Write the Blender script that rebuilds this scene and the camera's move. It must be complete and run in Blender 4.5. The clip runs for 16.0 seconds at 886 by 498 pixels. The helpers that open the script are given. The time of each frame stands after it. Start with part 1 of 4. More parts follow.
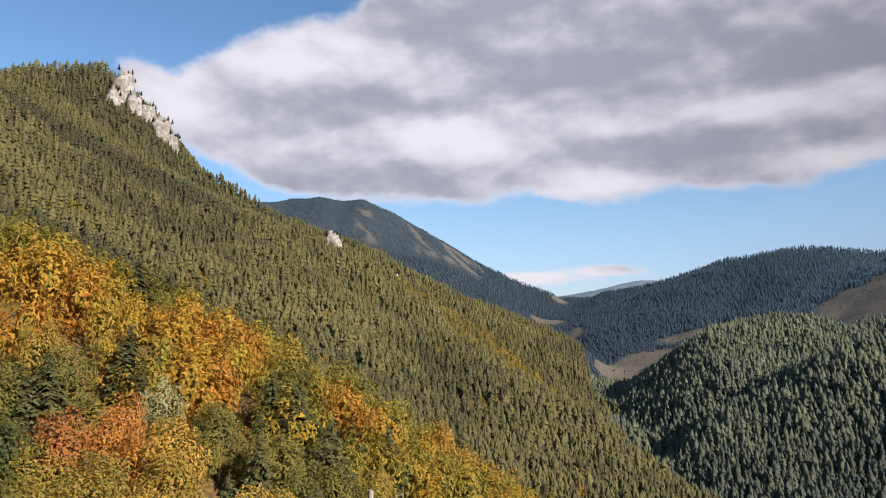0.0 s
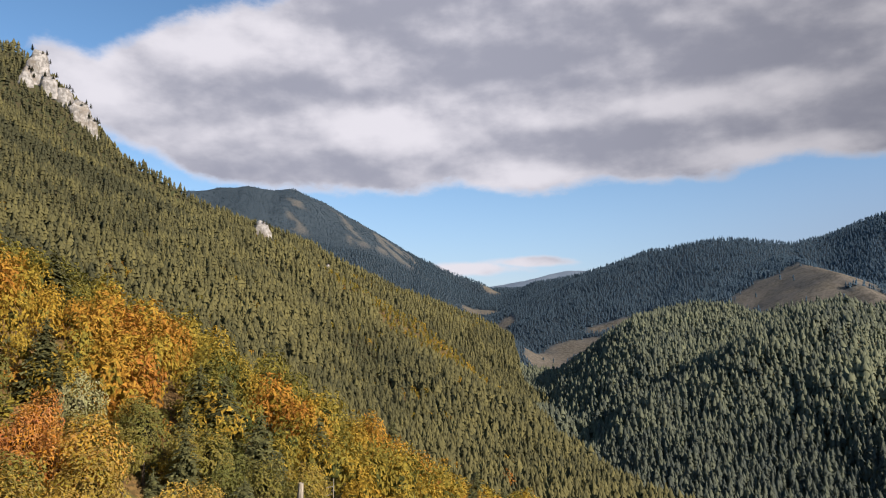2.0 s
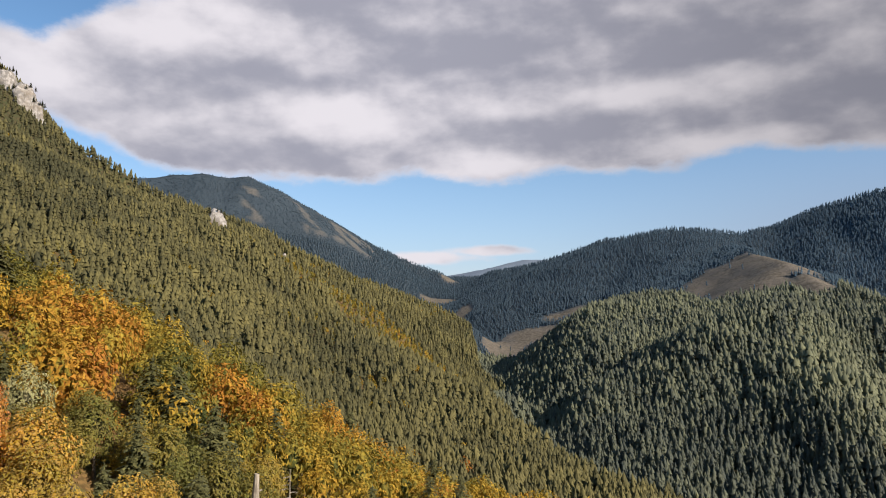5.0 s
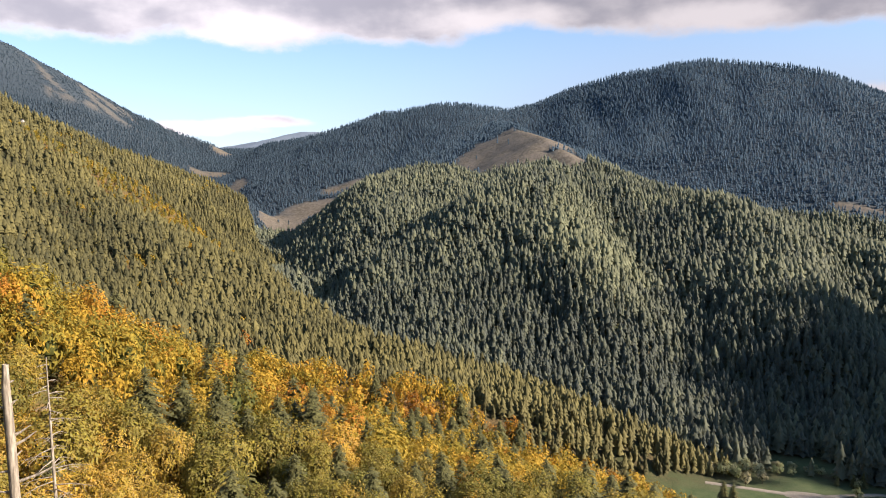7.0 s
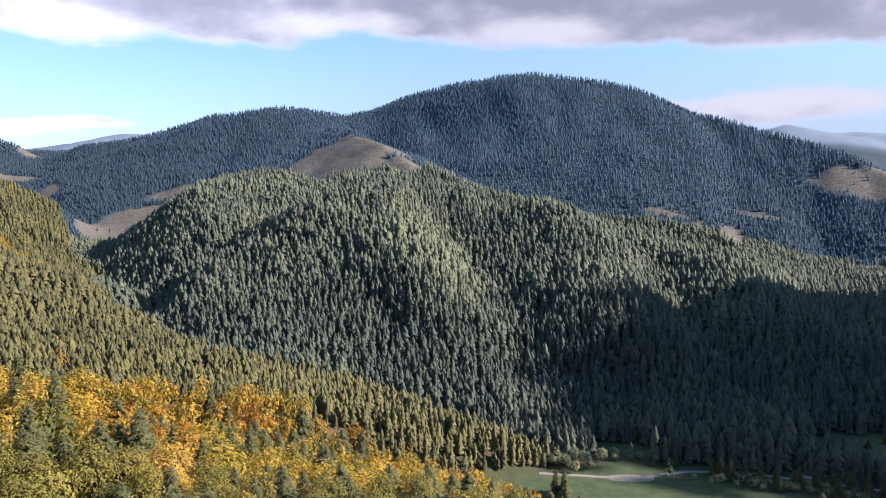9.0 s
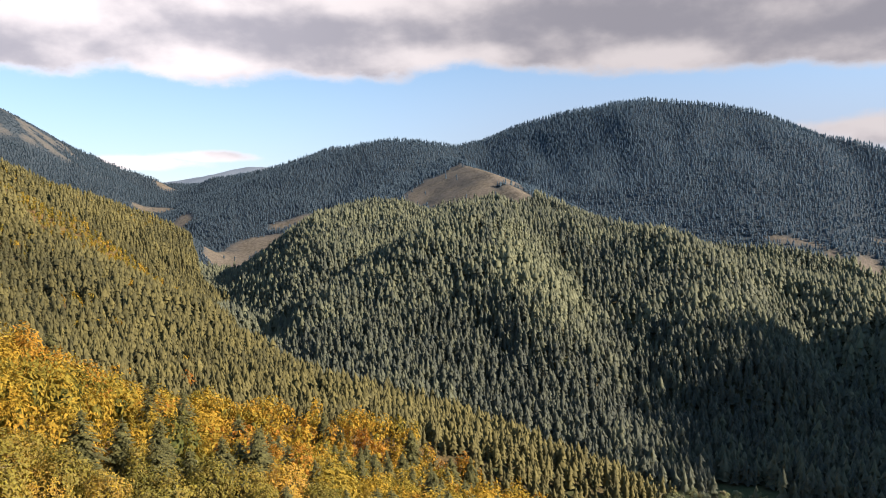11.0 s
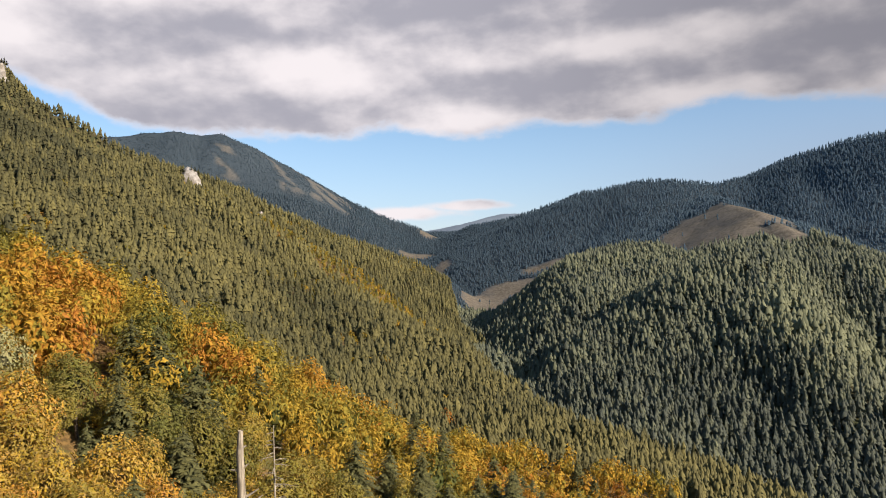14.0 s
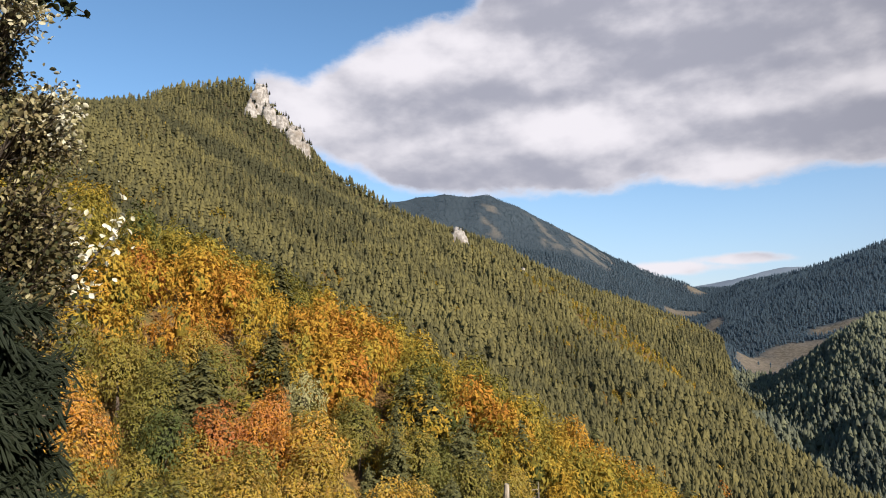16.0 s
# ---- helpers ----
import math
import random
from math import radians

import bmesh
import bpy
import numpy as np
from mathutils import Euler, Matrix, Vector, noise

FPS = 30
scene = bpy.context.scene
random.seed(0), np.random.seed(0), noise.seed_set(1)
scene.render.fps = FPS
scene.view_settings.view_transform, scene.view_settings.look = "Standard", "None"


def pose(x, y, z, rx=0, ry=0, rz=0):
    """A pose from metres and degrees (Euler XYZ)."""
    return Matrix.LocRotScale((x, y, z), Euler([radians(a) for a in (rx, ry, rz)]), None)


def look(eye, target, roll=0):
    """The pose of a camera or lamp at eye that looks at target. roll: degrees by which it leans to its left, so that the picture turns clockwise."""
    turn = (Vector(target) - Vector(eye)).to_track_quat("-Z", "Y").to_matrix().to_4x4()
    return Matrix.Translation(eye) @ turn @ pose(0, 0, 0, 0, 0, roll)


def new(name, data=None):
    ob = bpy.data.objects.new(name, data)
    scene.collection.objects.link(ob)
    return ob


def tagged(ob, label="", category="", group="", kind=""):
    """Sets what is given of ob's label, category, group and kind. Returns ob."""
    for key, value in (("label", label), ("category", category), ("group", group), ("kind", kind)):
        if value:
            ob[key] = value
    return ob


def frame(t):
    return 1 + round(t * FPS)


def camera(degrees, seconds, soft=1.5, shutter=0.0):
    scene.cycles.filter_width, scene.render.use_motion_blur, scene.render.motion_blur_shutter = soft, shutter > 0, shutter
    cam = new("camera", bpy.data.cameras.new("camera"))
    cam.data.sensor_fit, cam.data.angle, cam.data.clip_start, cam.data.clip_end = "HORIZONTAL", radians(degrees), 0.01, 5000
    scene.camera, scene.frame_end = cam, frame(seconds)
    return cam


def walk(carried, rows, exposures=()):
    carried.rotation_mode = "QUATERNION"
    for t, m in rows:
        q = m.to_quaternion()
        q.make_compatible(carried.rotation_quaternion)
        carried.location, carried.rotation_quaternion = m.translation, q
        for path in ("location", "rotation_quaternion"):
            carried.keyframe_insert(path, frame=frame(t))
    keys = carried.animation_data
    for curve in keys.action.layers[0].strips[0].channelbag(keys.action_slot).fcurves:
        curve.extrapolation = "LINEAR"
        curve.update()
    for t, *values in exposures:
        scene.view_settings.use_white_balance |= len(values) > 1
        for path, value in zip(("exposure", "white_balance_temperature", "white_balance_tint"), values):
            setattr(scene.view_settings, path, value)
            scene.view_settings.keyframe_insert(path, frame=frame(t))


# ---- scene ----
# The lookout is a place to turn on: the lens swings round it at arm's length.
TURNS = [  # seconds, bearing to the left, tilt, roll
    (0.0, 0.00, 6.00, -0.00),
    (0.5, -4.82, 5.84, 0.18),
    (1.0, -4.67, 5.52, 0.30),
    (1.5, -4.82, 5.03, 0.39),
    (2.0, -5.45, 5.23, 0.44),
    (2.5, -6.87, 5.60, 0.72),
    (3.0, -7.48, 5.70, 0.74),
    (5.3, -9.51, 3.59, 0.58),
    (5.5, -10.86, 1.82, 1.02),
    (6.0, -15.39, -2.11, 1.36),
    (6.5, -16.58, -3.00, 1.30),
    (7.0, -26.50, -6.10, 0.72),
    (7.5, -36.10, -9.16, 0.63),
    (8.0, -39.43, -10.74, 0.90),
    (8.5, -39.78, -8.67, 0.39),
    (8.7, -39.89, -6.99, 0.20),
    (10.8, -34.62, -3.20, 0.31),
    (11.0, -30.61, -3.34, 0.78),
    (11.5, -22.48, -2.83, 0.93),
    (12.0, -20.75, -2.67, 0.83),
    (12.5, -18.46, -2.45, 0.94),
    (13.0, -16.27, -1.63, 0.95),
    (13.5, -15.55, -1.63, 1.14),
    (14.0, -10.53, 0.67, 1.72),
    (14.5, -3.11, 3.26, 1.20),
    (15.0, 1.57, 4.26, 0.84),
    (15.5, 8.16, 5.16, 1.09),
    (16.0, 10.27, 5.65, 0.98),
]

EXPOSURES = [(0.0, 0.74, 5950, 17), (1.0, 0.66, 5950, 17), (3.0, 0.66, 6000, 17), (5.5, 0.68, 6150, 17), (6.0, 0.92, 6250, 18), (7.0, 1.29, 6250, 21), (8.0, 1.58, 5550, 22), (8.5, 1.48, 5400, 23), (11.0, 1.18, 6400, 19), (12.5, 1.12, 6650, 18), (14.3, 0.76, 6250, 17), (15.0, 0.62, 6150, 17), (16.0, 0.82, 6050, 16)]


def eye_pose(bearing, tilt, roll):
    a = radians(-bearing)
    return pose(0.35 * math.sin(a), 0.35 * math.cos(a), 200, 90 + tilt, roll, bearing)


cam = camera(63.9, 16.0, soft=1.0)
walk(cam, [(t, eye_pose(b, p, r)) for t, b, p, r in TURNS], exposures=EXPOSURES)

# ---- light ----
SUN_BEARING, SUN_HEIGHT = 132.0, 30.0
# the great cloud bank: its lower and upper rim in degrees of height along the bearing
RIM_LOW = [(-24.5, 18.6), (-23.5, 15.3), (-20.7, 13.3), (-16, 11.5), (-13.8, 9.9), (-10.2, 9.6), (-3.9, 9.6), (4, 9.8), (6.7, 10.4), (9.9, 9.5), (14.7, 9.3), (17.7, 10.2), (26, 10.3), (33, 10.9), (39, 10.4), (48, 9.7), (57, 9.6), (70, 8.6), (110, 9)]
RIM_HIGH = [(-26, 19.2), (-24.5, 19.6), (-20.4, 19.3), (-16.7, 21.5), (-13.2, 23.0), (-8.7, 24.1), (-6.3, 25.6), (-4, 26.8), (5, 34), (12, 46), (18, 50), (85, 50), (104, 30), (112, 8)]
CLOUDS = [(66, 5.0, 11, 1.35), (78, 5.5, 9, 1.2), (7, 3.6, 6, 0.7), (12.5, 4.1, 4, 0.5)]  # small ones: bearing, height, half width, half height
SHADED = [(14.6, 20.1, 12, 3.6), (27, 18.4, 10, 2.0), (-10.4, 17, 7, 2.0), (20.7, 13.2, 12, 1.4), (-4, 11.2, 8, 1.4), (44, 14, 14, 2.2), (60, 12, 12, 1.7), (46, 23, 18, 3.0), (4, 24.5, 8, 2.6)]
SUNLIT = [(0.7, 14.9, 5.5, 1.6), (22.9, 16, 12, 1.2), (-12.3, 20.7, 5, 2), (11.7, 10.8, 4, 1), (-21.6, 17, 3.5, 2), (30, 11.7, 6, 0.9), (50, 11, 9, 0.9), (66, 5.5, 12, 1.3), (9, 3.9, 9, 0.8)]
SKY_POWER, CLOUD_POWER, SUN_POWER = 0.083, 0.49, 4.7


class Graph:
    """Short hand for building node trees."""

    def __init__(self, tree):
        self.tree = tree
        tree.nodes.clear()

    def add(self, kind, values=None):
        n = self.tree.nodes.new(kind)
        for key, value in (values or {}).items():
            if isinstance(value, bpy.types.NodeSocket):
                self.tree.links.new(value, n.inputs[key])
            else:
                n.inputs[key].default_value = value
        return n

    def math(self, op, a, b=0.0, c=0.0, clamp=False):
        n = self.add("ShaderNodeMath")
        n.operation, n.use_clamp = op, clamp
        for k, value in enumerate((a, b, c)):
            if isinstance(value, bpy.types.NodeSocket):
                self.tree.links.new(value, n.inputs[k])
            else:
                n.inputs[k].default_value = value
        return n.outputs[0]

    def span(self, v, lo, hi, a=0.0, b=1.0):
        n = self.add("ShaderNodeMapRange", {0: v, 1: lo, 2: hi, 3: a, 4: b})
        n.interpolation_type = "SMOOTHSTEP"
        return n.outputs[0]

    def mix(self, k, a, b):
        n = self.add("ShaderNodeMix")
        n.data_type = "RGBA"
        for slot, value in ((0, k), (6, a), (7, b)):
            if isinstance(value, bpy.types.NodeSocket):
                self.tree.links.new(value, n.inputs[slot])
            else:
                n.inputs[slot].default_value = value if slot == 0 else (*value, 1)
        return n.outputs[2]

    def attribute(self, name):
        n = self.add("ShaderNodeAttribute")
        n.attribute_name = name
        return n.outputs["Fac"]

    def noise(self, vector, scale, detail=4.0, rough=0.55):
        return self.add("ShaderNodeTexNoise", {"Vector": vector, "Scale": scale, "Detail": detail, "Roughness": rough}).outputs[0]


def build_sky():
    world = bpy.data.worlds.new("sky")
    scene.world = world
    world.use_nodes = True
    g = Graph(world.node_tree)
    way = g.add("ShaderNodeTexCoord").outputs["Generated"]
    xyz = g.add("ShaderNodeSeparateXYZ", {0: way}).outputs
    az = g.math("MULTIPLY", g.math("ARCTAN2", xyz[0], xyz[1]), 57.2958)
    el = g.math("MULTIPLY", g.math("ARCSINE", xyz[2]), 57.2958)
    flat = g.add("ShaderNodeCombineXYZ", {0: az, 1: g.math("MULTIPLY", el, 1.7), 2: 0.0}).outputs[0]
    above = g.add("ShaderNodeCombineXYZ", {0: g.math("ADD", az, 0.7), 1: g.math("ADD", g.math("MULTIPLY", el, 1.7), 1.9), 2: 0.0}).outputs[0]
    broad = g.noise(flat, 0.085, 7.0, 0.58)
    fine = g.noise(flat, 0.26, 7.0, 0.62)

    def ovals(rows):
        out = None
        for a, e, wide, high in rows:
            u = g.math("DIVIDE", g.math("SUBTRACT", az, a), wide)
            v = g.math("DIVIDE", g.math("SUBTRACT", el, e), high)
            r = g.math("SUBTRACT", 1.0, g.math("SQRT", g.math("ADD", g.math("MULTIPLY", u, u), g.math("MULTIPLY", v, v))))
            out = r if out is None else g.math("SMOOTH_MAX", out, r, 0.12)
        return g.math("MAXIMUM", out, -0.6)

    def rim(rows):
        n = g.add("ShaderNodeValToRGB", {0: g.math("DIVIDE", g.math("ADD", az, 180.0), 360.0)})
        stops = n.color_ramp.elements
        for k, (a, e) in enumerate(rows):
            stop = stops[0] if k == 0 else stops.new((a + 180) / 360)
            stop.position, stop.color = (a + 180) / 360, (e / 50, e / 50, e / 50, 1)
        last = stops[len(stops) - 1]
        last.position, last.color = 1.0, (0, 0, 0, 1)
        return g.math("MULTIPLY", n.outputs[0], 50.0)
    bank = g.math("MINIMUM", g.math("DIVIDE", g.math("SUBTRACT", el, rim(RIM_LOW)), 1.7), g.math("DIVIDE", g.math("SUBTRACT", rim(RIM_HIGH), el), 2.2))
    bank = g.math("MINIMUM", bank, g.math("DIVIDE", g.math("ADD", az, 25.6), 1.6))
    bank = g.math("MINIMUM", bank, 1.3)
    edge = g.math("ADD", g.math("MULTIPLY", g.math("SUBTRACT", broad, 0.50), 1.5), g.math("MULTIPLY", g.math("SUBTRACT", fine, 0.5), 1.1))
    cover = g.math("ADD", g.math("MAXIMUM", bank, g.math("SUBTRACT", ovals(CLOUDS), 0.14)), edge)
    veil = g.span(cover, -0.22, 0.42)
    # grey undersides and sunlit tops, in long level banks with billows
    banks = g.add("ShaderNodeCombineXYZ", {0: g.math("MULTIPLY", az, 0.5), 1: g.math("MULTIPLY", el, 1.7), 2: 3.0}).outputs[0]
    streak = g.noise(banks, 0.16, 5.0, 0.5)
    billow = g.math("SUBTRACT", g.noise(above, 0.15, 5.0, 0.5), g.noise(flat, 0.15, 5.0, 0.5))
    grey = g.math("ADD", g.math("SUBTRACT", ovals(SHADED), g.math("MULTIPLY", ovals(SUNLIT), 0.95)), g.math("ADD", g.math("MULTIPLY", g.math("SUBTRACT", streak, 0.5), 1.3), g.math("MULTIPLY", g.math("SUBTRACT", fine, 0.5), 0.5)))
    grey = g.math("ADD", grey, g.math("MULTIPLY", billow, 4.2))
    dark = g.math("MULTIPLY", g.span(grey, -1.35, 1.45), g.span(cover, 0.0, 0.45, 0.25, 1.0))
    colour = g.mix(dark, (1.06, 1.01, 0.965), (0.48, 0.482, 0.52))
    air = g.add("ShaderNodeTexSky")
    air.sky_type, air.sun_disc, air.sun_elevation, air.sun_rotation = "NISHITA", False, radians(SUN_HEIGHT), radians(SUN_BEARING)
    air.altitude, air.air_density, air.dust_density, air.ozone_density = 900, 1.0, 0.6, 1.7
    # thin haze low over the ridges, paler and dimmer down the valley
    down = g.span(az, 10.0, 46.0)
    blue = g.add("ShaderNodeHueSaturation", {"Hue": 0.489, "Saturation": 1.08, "Color": air.outputs[0]}).outputs[0]
    haze = g.mix(down, (3.15, 4.15, 5.3), (2.4, 2.78, 3.5))
    sky = g.mix(g.math("MULTIPLY", g.span(el, 0.0, 17.0, 1.0, 0.0), g.math("ADD", g.math("MULTIPLY", down, 0.42), 0.52)), blue, haze)
    clear = g.add("ShaderNodeBackground", {0: sky, 1: SKY_POWER}).outputs[0]
    cloud = g.add("ShaderNodeBackground", {0: colour, 1: g.math("MULTIPLY", g.math("SUBTRACT", 1.0, g.math("MULTIPLY", g.span(az, 4.0, 46.0), 0.38)), CLOUD_POWER)}).outputs[0]
    both = g.add("ShaderNodeMixShader", {0: veil, 1: clear, 2: cloud}).outputs[0]
    g.add("ShaderNodeOutputWorld", {0: both})


build_sky()
lamp = bpy.data.lights.new("sun", "SUN")
lamp.energy, lamp.angle, lamp.color = SUN_POWER, radians(0.53), (1.0, 0.89, 0.72)
a, e = radians(SUN_BEARING), radians(SUN_HEIGHT)
sun_way = Vector((math.sin(a) * math.cos(e), math.cos(a) * math.cos(e), math.sin(e)))
new("sun", lamp).matrix_world = look(tuple(Vector((0, 0, 900)) + 300 * sun_way), (0, 0, 900))

# ---- terrain: metres, the eye stands at (0, 0, 200), the meadow lies near z = 0 ----
def ramp(v, xs, ys):
    return np.interp(v, xs, ys)


def smooth(v, lo, hi):
    k = np.clip((v - lo) / (hi - lo), 0, 1)
    return k * k * (3 - 2 * k)


def value_noise(x, y, size, seed):
    """Smooth noise from -1 to 1 with cells of that size."""
    u, v = x / size, y / size
    i, j = np.floor(u), np.floor(v)
    a, b = u - i, v - j
    a, b = a * a * (3 - 2 * a), b * b * (3 - 2 * b)

    def corner(p, q):
        h = np.sin(p * 127.1 + q * 311.7 + seed * 74.7) * 43758.5453
        return 2 * (h - np.floor(h)) - 1
    top = corner(i, j) * (1 - a) + corner(i + 1, j) * a
    low = corner(i, j + 1) * (1 - a) + corner(i + 1, j + 1) * a
    return top * (1 - b) + low * b


def along(x, y, line):
    """Distance to a line of points, the height there, and the side (positive: to the left of its course)."""
    best, height, side = np.full(np.shape(x), 1e9), np.zeros(np.shape(x)), np.zeros(np.shape(x))
    for (ax, ay, az), (bx, by, bz) in zip(line, line[1:]):
        dx, dy = bx - ax, by - ay
        k = np.clip(((x - ax) * dx + (y - ay) * dy) / (dx * dx + dy * dy), 0, 1)
        d = np.hypot(x - ax - k * dx, y - ay - k * dy)
        near = d < best
        best = np.where(near, d, best)
        height = np.where(near, az + k * (bz - az), height)
        side = np.where(near, np.sign(dx * (y - ay) - dy * (x - ax)), side)
    return best, height, side


def ridge(x, y, line, fall, bow=0.0):
    """A crest that falls off on both sides."""
    out = np.full(np.shape(x), -1e4)
    for (ax, ay, az), (bx, by, bz) in zip(line, line[1:]):
        dx, dy = bx - ax, by - ay
        k = np.clip(((x - ax) * dx + (y - ay) * dy) / (dx * dx + dy * dy), 0, 1)
        d = np.hypot(x - ax - k * dx, y - ay - k * dy)
        out = np.maximum(out, az + k * (bz - az) - fall * d - bow * np.minimum(d, 80))
    return out


def at(azimuth, elevation, distance, wood=22):
    """A crest point by its bearing, height angle and distance, less the trees that stand on it."""
    a = radians(azimuth)
    return (distance * math.sin(a), distance * math.cos(a), 200 + distance * math.tan(radians(elevation)) - wood)


VALLEY = [(2300, -1900, -30), (1300, -900, -15), (745, -330, -5), (510, 68, 0), (372, 290, 0), (305, 700, 4), (300, 1000, 14),
          (300, 1400, 48), (372, 1930, 85), (470, 2500, 150), (590, 3350, 318), (700, 4900, 300)]
MID_CREST = [at(12.4, -6.0, 1640, 18), at(14.9, -3.5, 1620, 18), at(16.8, -2.05, 1600, 18), at(18.8, -1.15, 1580, 18), at(20.9, -0.6, 1560, 18), at(23.0, 0.5, 1520, 18), at(25.1, 1.0, 1480, 18), at(27.2, 0.75, 1430, 18), at(29.4, 0.1, 1390, 18), at(31.5, 0.1, 1330, 18),
             at(33.8, 0.6, 1280, 18), at(35.1, 0.9, 1255, 18), at(36.9, 0.3, 1240, 18), at(40.5, -0.5, 1220, 18), at(45, -1.2, 1200, 18), at(49.5, -2.9, 1170, 18), at(53.9, -4.4, 1130, 18), at(58.1, -5.8, 1100, 18), at(62.2, -7.6, 1070, 18), at(66.1, -8.4, 1040, 18),
             at(68.7, -9.1, 1010, 18), at(72.2, -10.1, 990, 18), at(85, -14, 950, 18)]
SPURS = [[at(35.6, -0.5, 1235), at(35.5, -4.0, 977), at(36.8, -9.0, 786), at(38.6, -14.1, 660), at(40.4, -17.7, 582)], [at(33.7, -0.9, 1171), at(29.6, -4.4, 1030), at(25.6, -7.4, 890), at(21.2, -10.7, 798)], [at(25.1, 0.5, 1440), at(20.8, -1.6, 1340), at(17.5, -4.5, 1172), at(15.0, -7.3, 1029)],
         [at(46, -1.5, 1190), at(51.5, -5.5, 950), at(56.0, -12.0, 700)], [at(61, -5.6, 1080), at(66, -10, 860), at(69, -16, 680)]]
GULLIES = [[at(37.2, -0.8, 1215), at(40.5, -5.9, 974), at(44.6, -11.8, 779), at(46.0, -15.8, 657)], [at(31.5, -0.6, 1310), at(27.5, -2.6, 1190), at(23.5, -4.6, 1090), at(19.8, -6.6, 1000), at(15.6, -9.0, 920)], 
           [at(56, -6, 1040), at(61, -12, 760)]]
FAR_GULLIES = [[at(43.5, 6, 2350), at(44.5, 1, 1950)], [at(52, 5, 2250), at(51, 0, 1850)], [at(38, 4.5, 2450), at(40.5, 0, 2000)], [at(24, 3, 2450), at(21, 0, 2100)], [at(60.5, 3, 2200), at(62.5, -4, 1700)], [at(67, 1, 2050), at(68, -5, 1650)]]
FAR_PEAK = [at(-24, 9.0, 3400, 6), at(-12.9, 9.65, 3400, 6), at(-9.8, 10.1, 3400, 4), at(-8.0, 10.0, 3400, 4), at(-6.6, 10.25, 3400, 6), at(-4.8, 9.4, 3390, 8), at(-2.9, 8.2, 3380, 8), at(-1.1, 7.1, 3370, 8), at(0.7, 6.05, 3360, 10), at(2.1, 5.15, 3350, 12), at(4.4, 4.2, 3330, 12), at(6.6, 3.5, 3300, 14), at(8.0, 3.05, 3280, 16), at(9.3, 2.3, 3250, 16)]
PALE_HILL = [at(4, 1.6, 4700, 5), at(10.3, 2.4, 4700, 5), at(14.4, 3.2, 4700, 5), at(17, 3.4, 4700, 5), at(24, 2.5, 4700, 5)]
BUMP = [at(12.5, 2.4, 3150, 12), at(16.4, 3.0, 2900, 12), at(22, 5.1, 2700, 12), at(28.7, 5.7, 2600, 12), at(31.7, 5.2, 2600, 12), at(35, 5.6, 2700, 12)]
BUMP_ARM = [at(31.0, 4.4, 2350, 13), at(32.6, 3.7, 2000, 13), at(34.5, 2.9, 1780, 13), at(36.8, 1.6, 1640, 13), at(40.2, 0.2, 1560, 13)]
MOUNTAIN = [at(31.7, 5.0, 2750, 12), at(36.1, 6.4, 2700, 12), at(40.5, 7.3, 2600, 12), at(43.6, 7.9, 2550, 12), at(46.7, 8.3, 2500, 12), at(50.1, 7.8, 2450, 12), at(53.9, 7.0, 2420, 12), at(56, 5.7, 2380, 12),
            at(58.5, 4.8, 2350, 12), at(61.7, 4.1, 2300, 12), at(65.5, 2.8, 2220, 12), at(68, 1.9, 2150, 12), at(71.4, 0.3, 2050, 12), at(80, -3, 1900, 12)]
MOUNTAIN_ARM = [at(57, 3.4, 2250, 13), at(60.0, -3.3, 1680, 13), at(63.5, -6.6, 1450, 13), at(67.5, -9.4, 1300, 13)]
FAR_RIGHT = [at(56, 2.0, 4600, 5), at(63.6, 3.4, 4600, 5), at(65, 3.8, 4600, 5), at(67.9, 3.1, 4600, 5), at(73, 2.9, 4600, 5), at(84, 2.4, 4600, 5)]
SECOND_SPUR = [at(-12, 8.3, 2050, 12), at(-2, 4.25, 1950, 12), at(0.7, 3.0, 1930, 12), at(3.0, 1.9, 1915, 12), at(5.3, 0.7, 1905, 12), at(7.5, -0.2, 1890, 12), at(9.7, -1.5, 1870, 12), at(11.0, -3.0, 1850, 12), at(11.7, -4.4, 1800, 10)]
# added ridge out of view, its crest set to throw shade across the valley
SHADE_RIDGE = [(1150, -640, 330), (1285, -516, 560), (1307, -491, 730), (1340, -455, 738), (1404, -383, 740), (1474, -305, 755), (1528, -246, 640), (1555, -216, 550), (1602, -164, 420), (1720, -60, 300)]
HILL_TOP = [at(-44, 14.5, 2000), at(-37.4, 16.0, 1900), at(-30.4, 18.1, 1760), at(-26.6, 18.9, 1710), at(-25.2, 18.4, 1690), at(-23.9, 16.4, 1665), at(-22.4, 15.0, 1650), at(-21.0, 13.9, 1635), at(-19.4, 12.6, 1620), at(-17.7, 11.85, 1605), at(-16.0, 11.0, 1590), at(-12.9, 9.05, 1545), at(-10.2, 7.3, 1520), at(-8.0, 6.1, 1490), at(-5.7, 4.9, 1455)]

SHOULDER = [[0, 62, 118, 174, 220, 287, 333, 405, 455, 560, 700], [0, 0, 8, 20, 32, 44, 47, 40, 36, 14, 0]]


def mid_hill(x, y):
    """The wooded hill across the valley, with its spurs and gullies."""
    z = ridge(x, y, MID_CREST, 0.29)
    # its end over the gorge is steeper
    b, r = polar(x, y)
    z = z - 0.42 * np.maximum(0, np.radians(20.5 - b)) * r
    for line in SPURS:
        d = along(x, y, line)[0]
        z = z + 30 * np.exp(-(d / 62) ** 2) * (1 - smooth(np.hypot(x, y), 1020, 1230)) * smooth(along(x, y, VALLEY)[0], 60, 190)
    return z


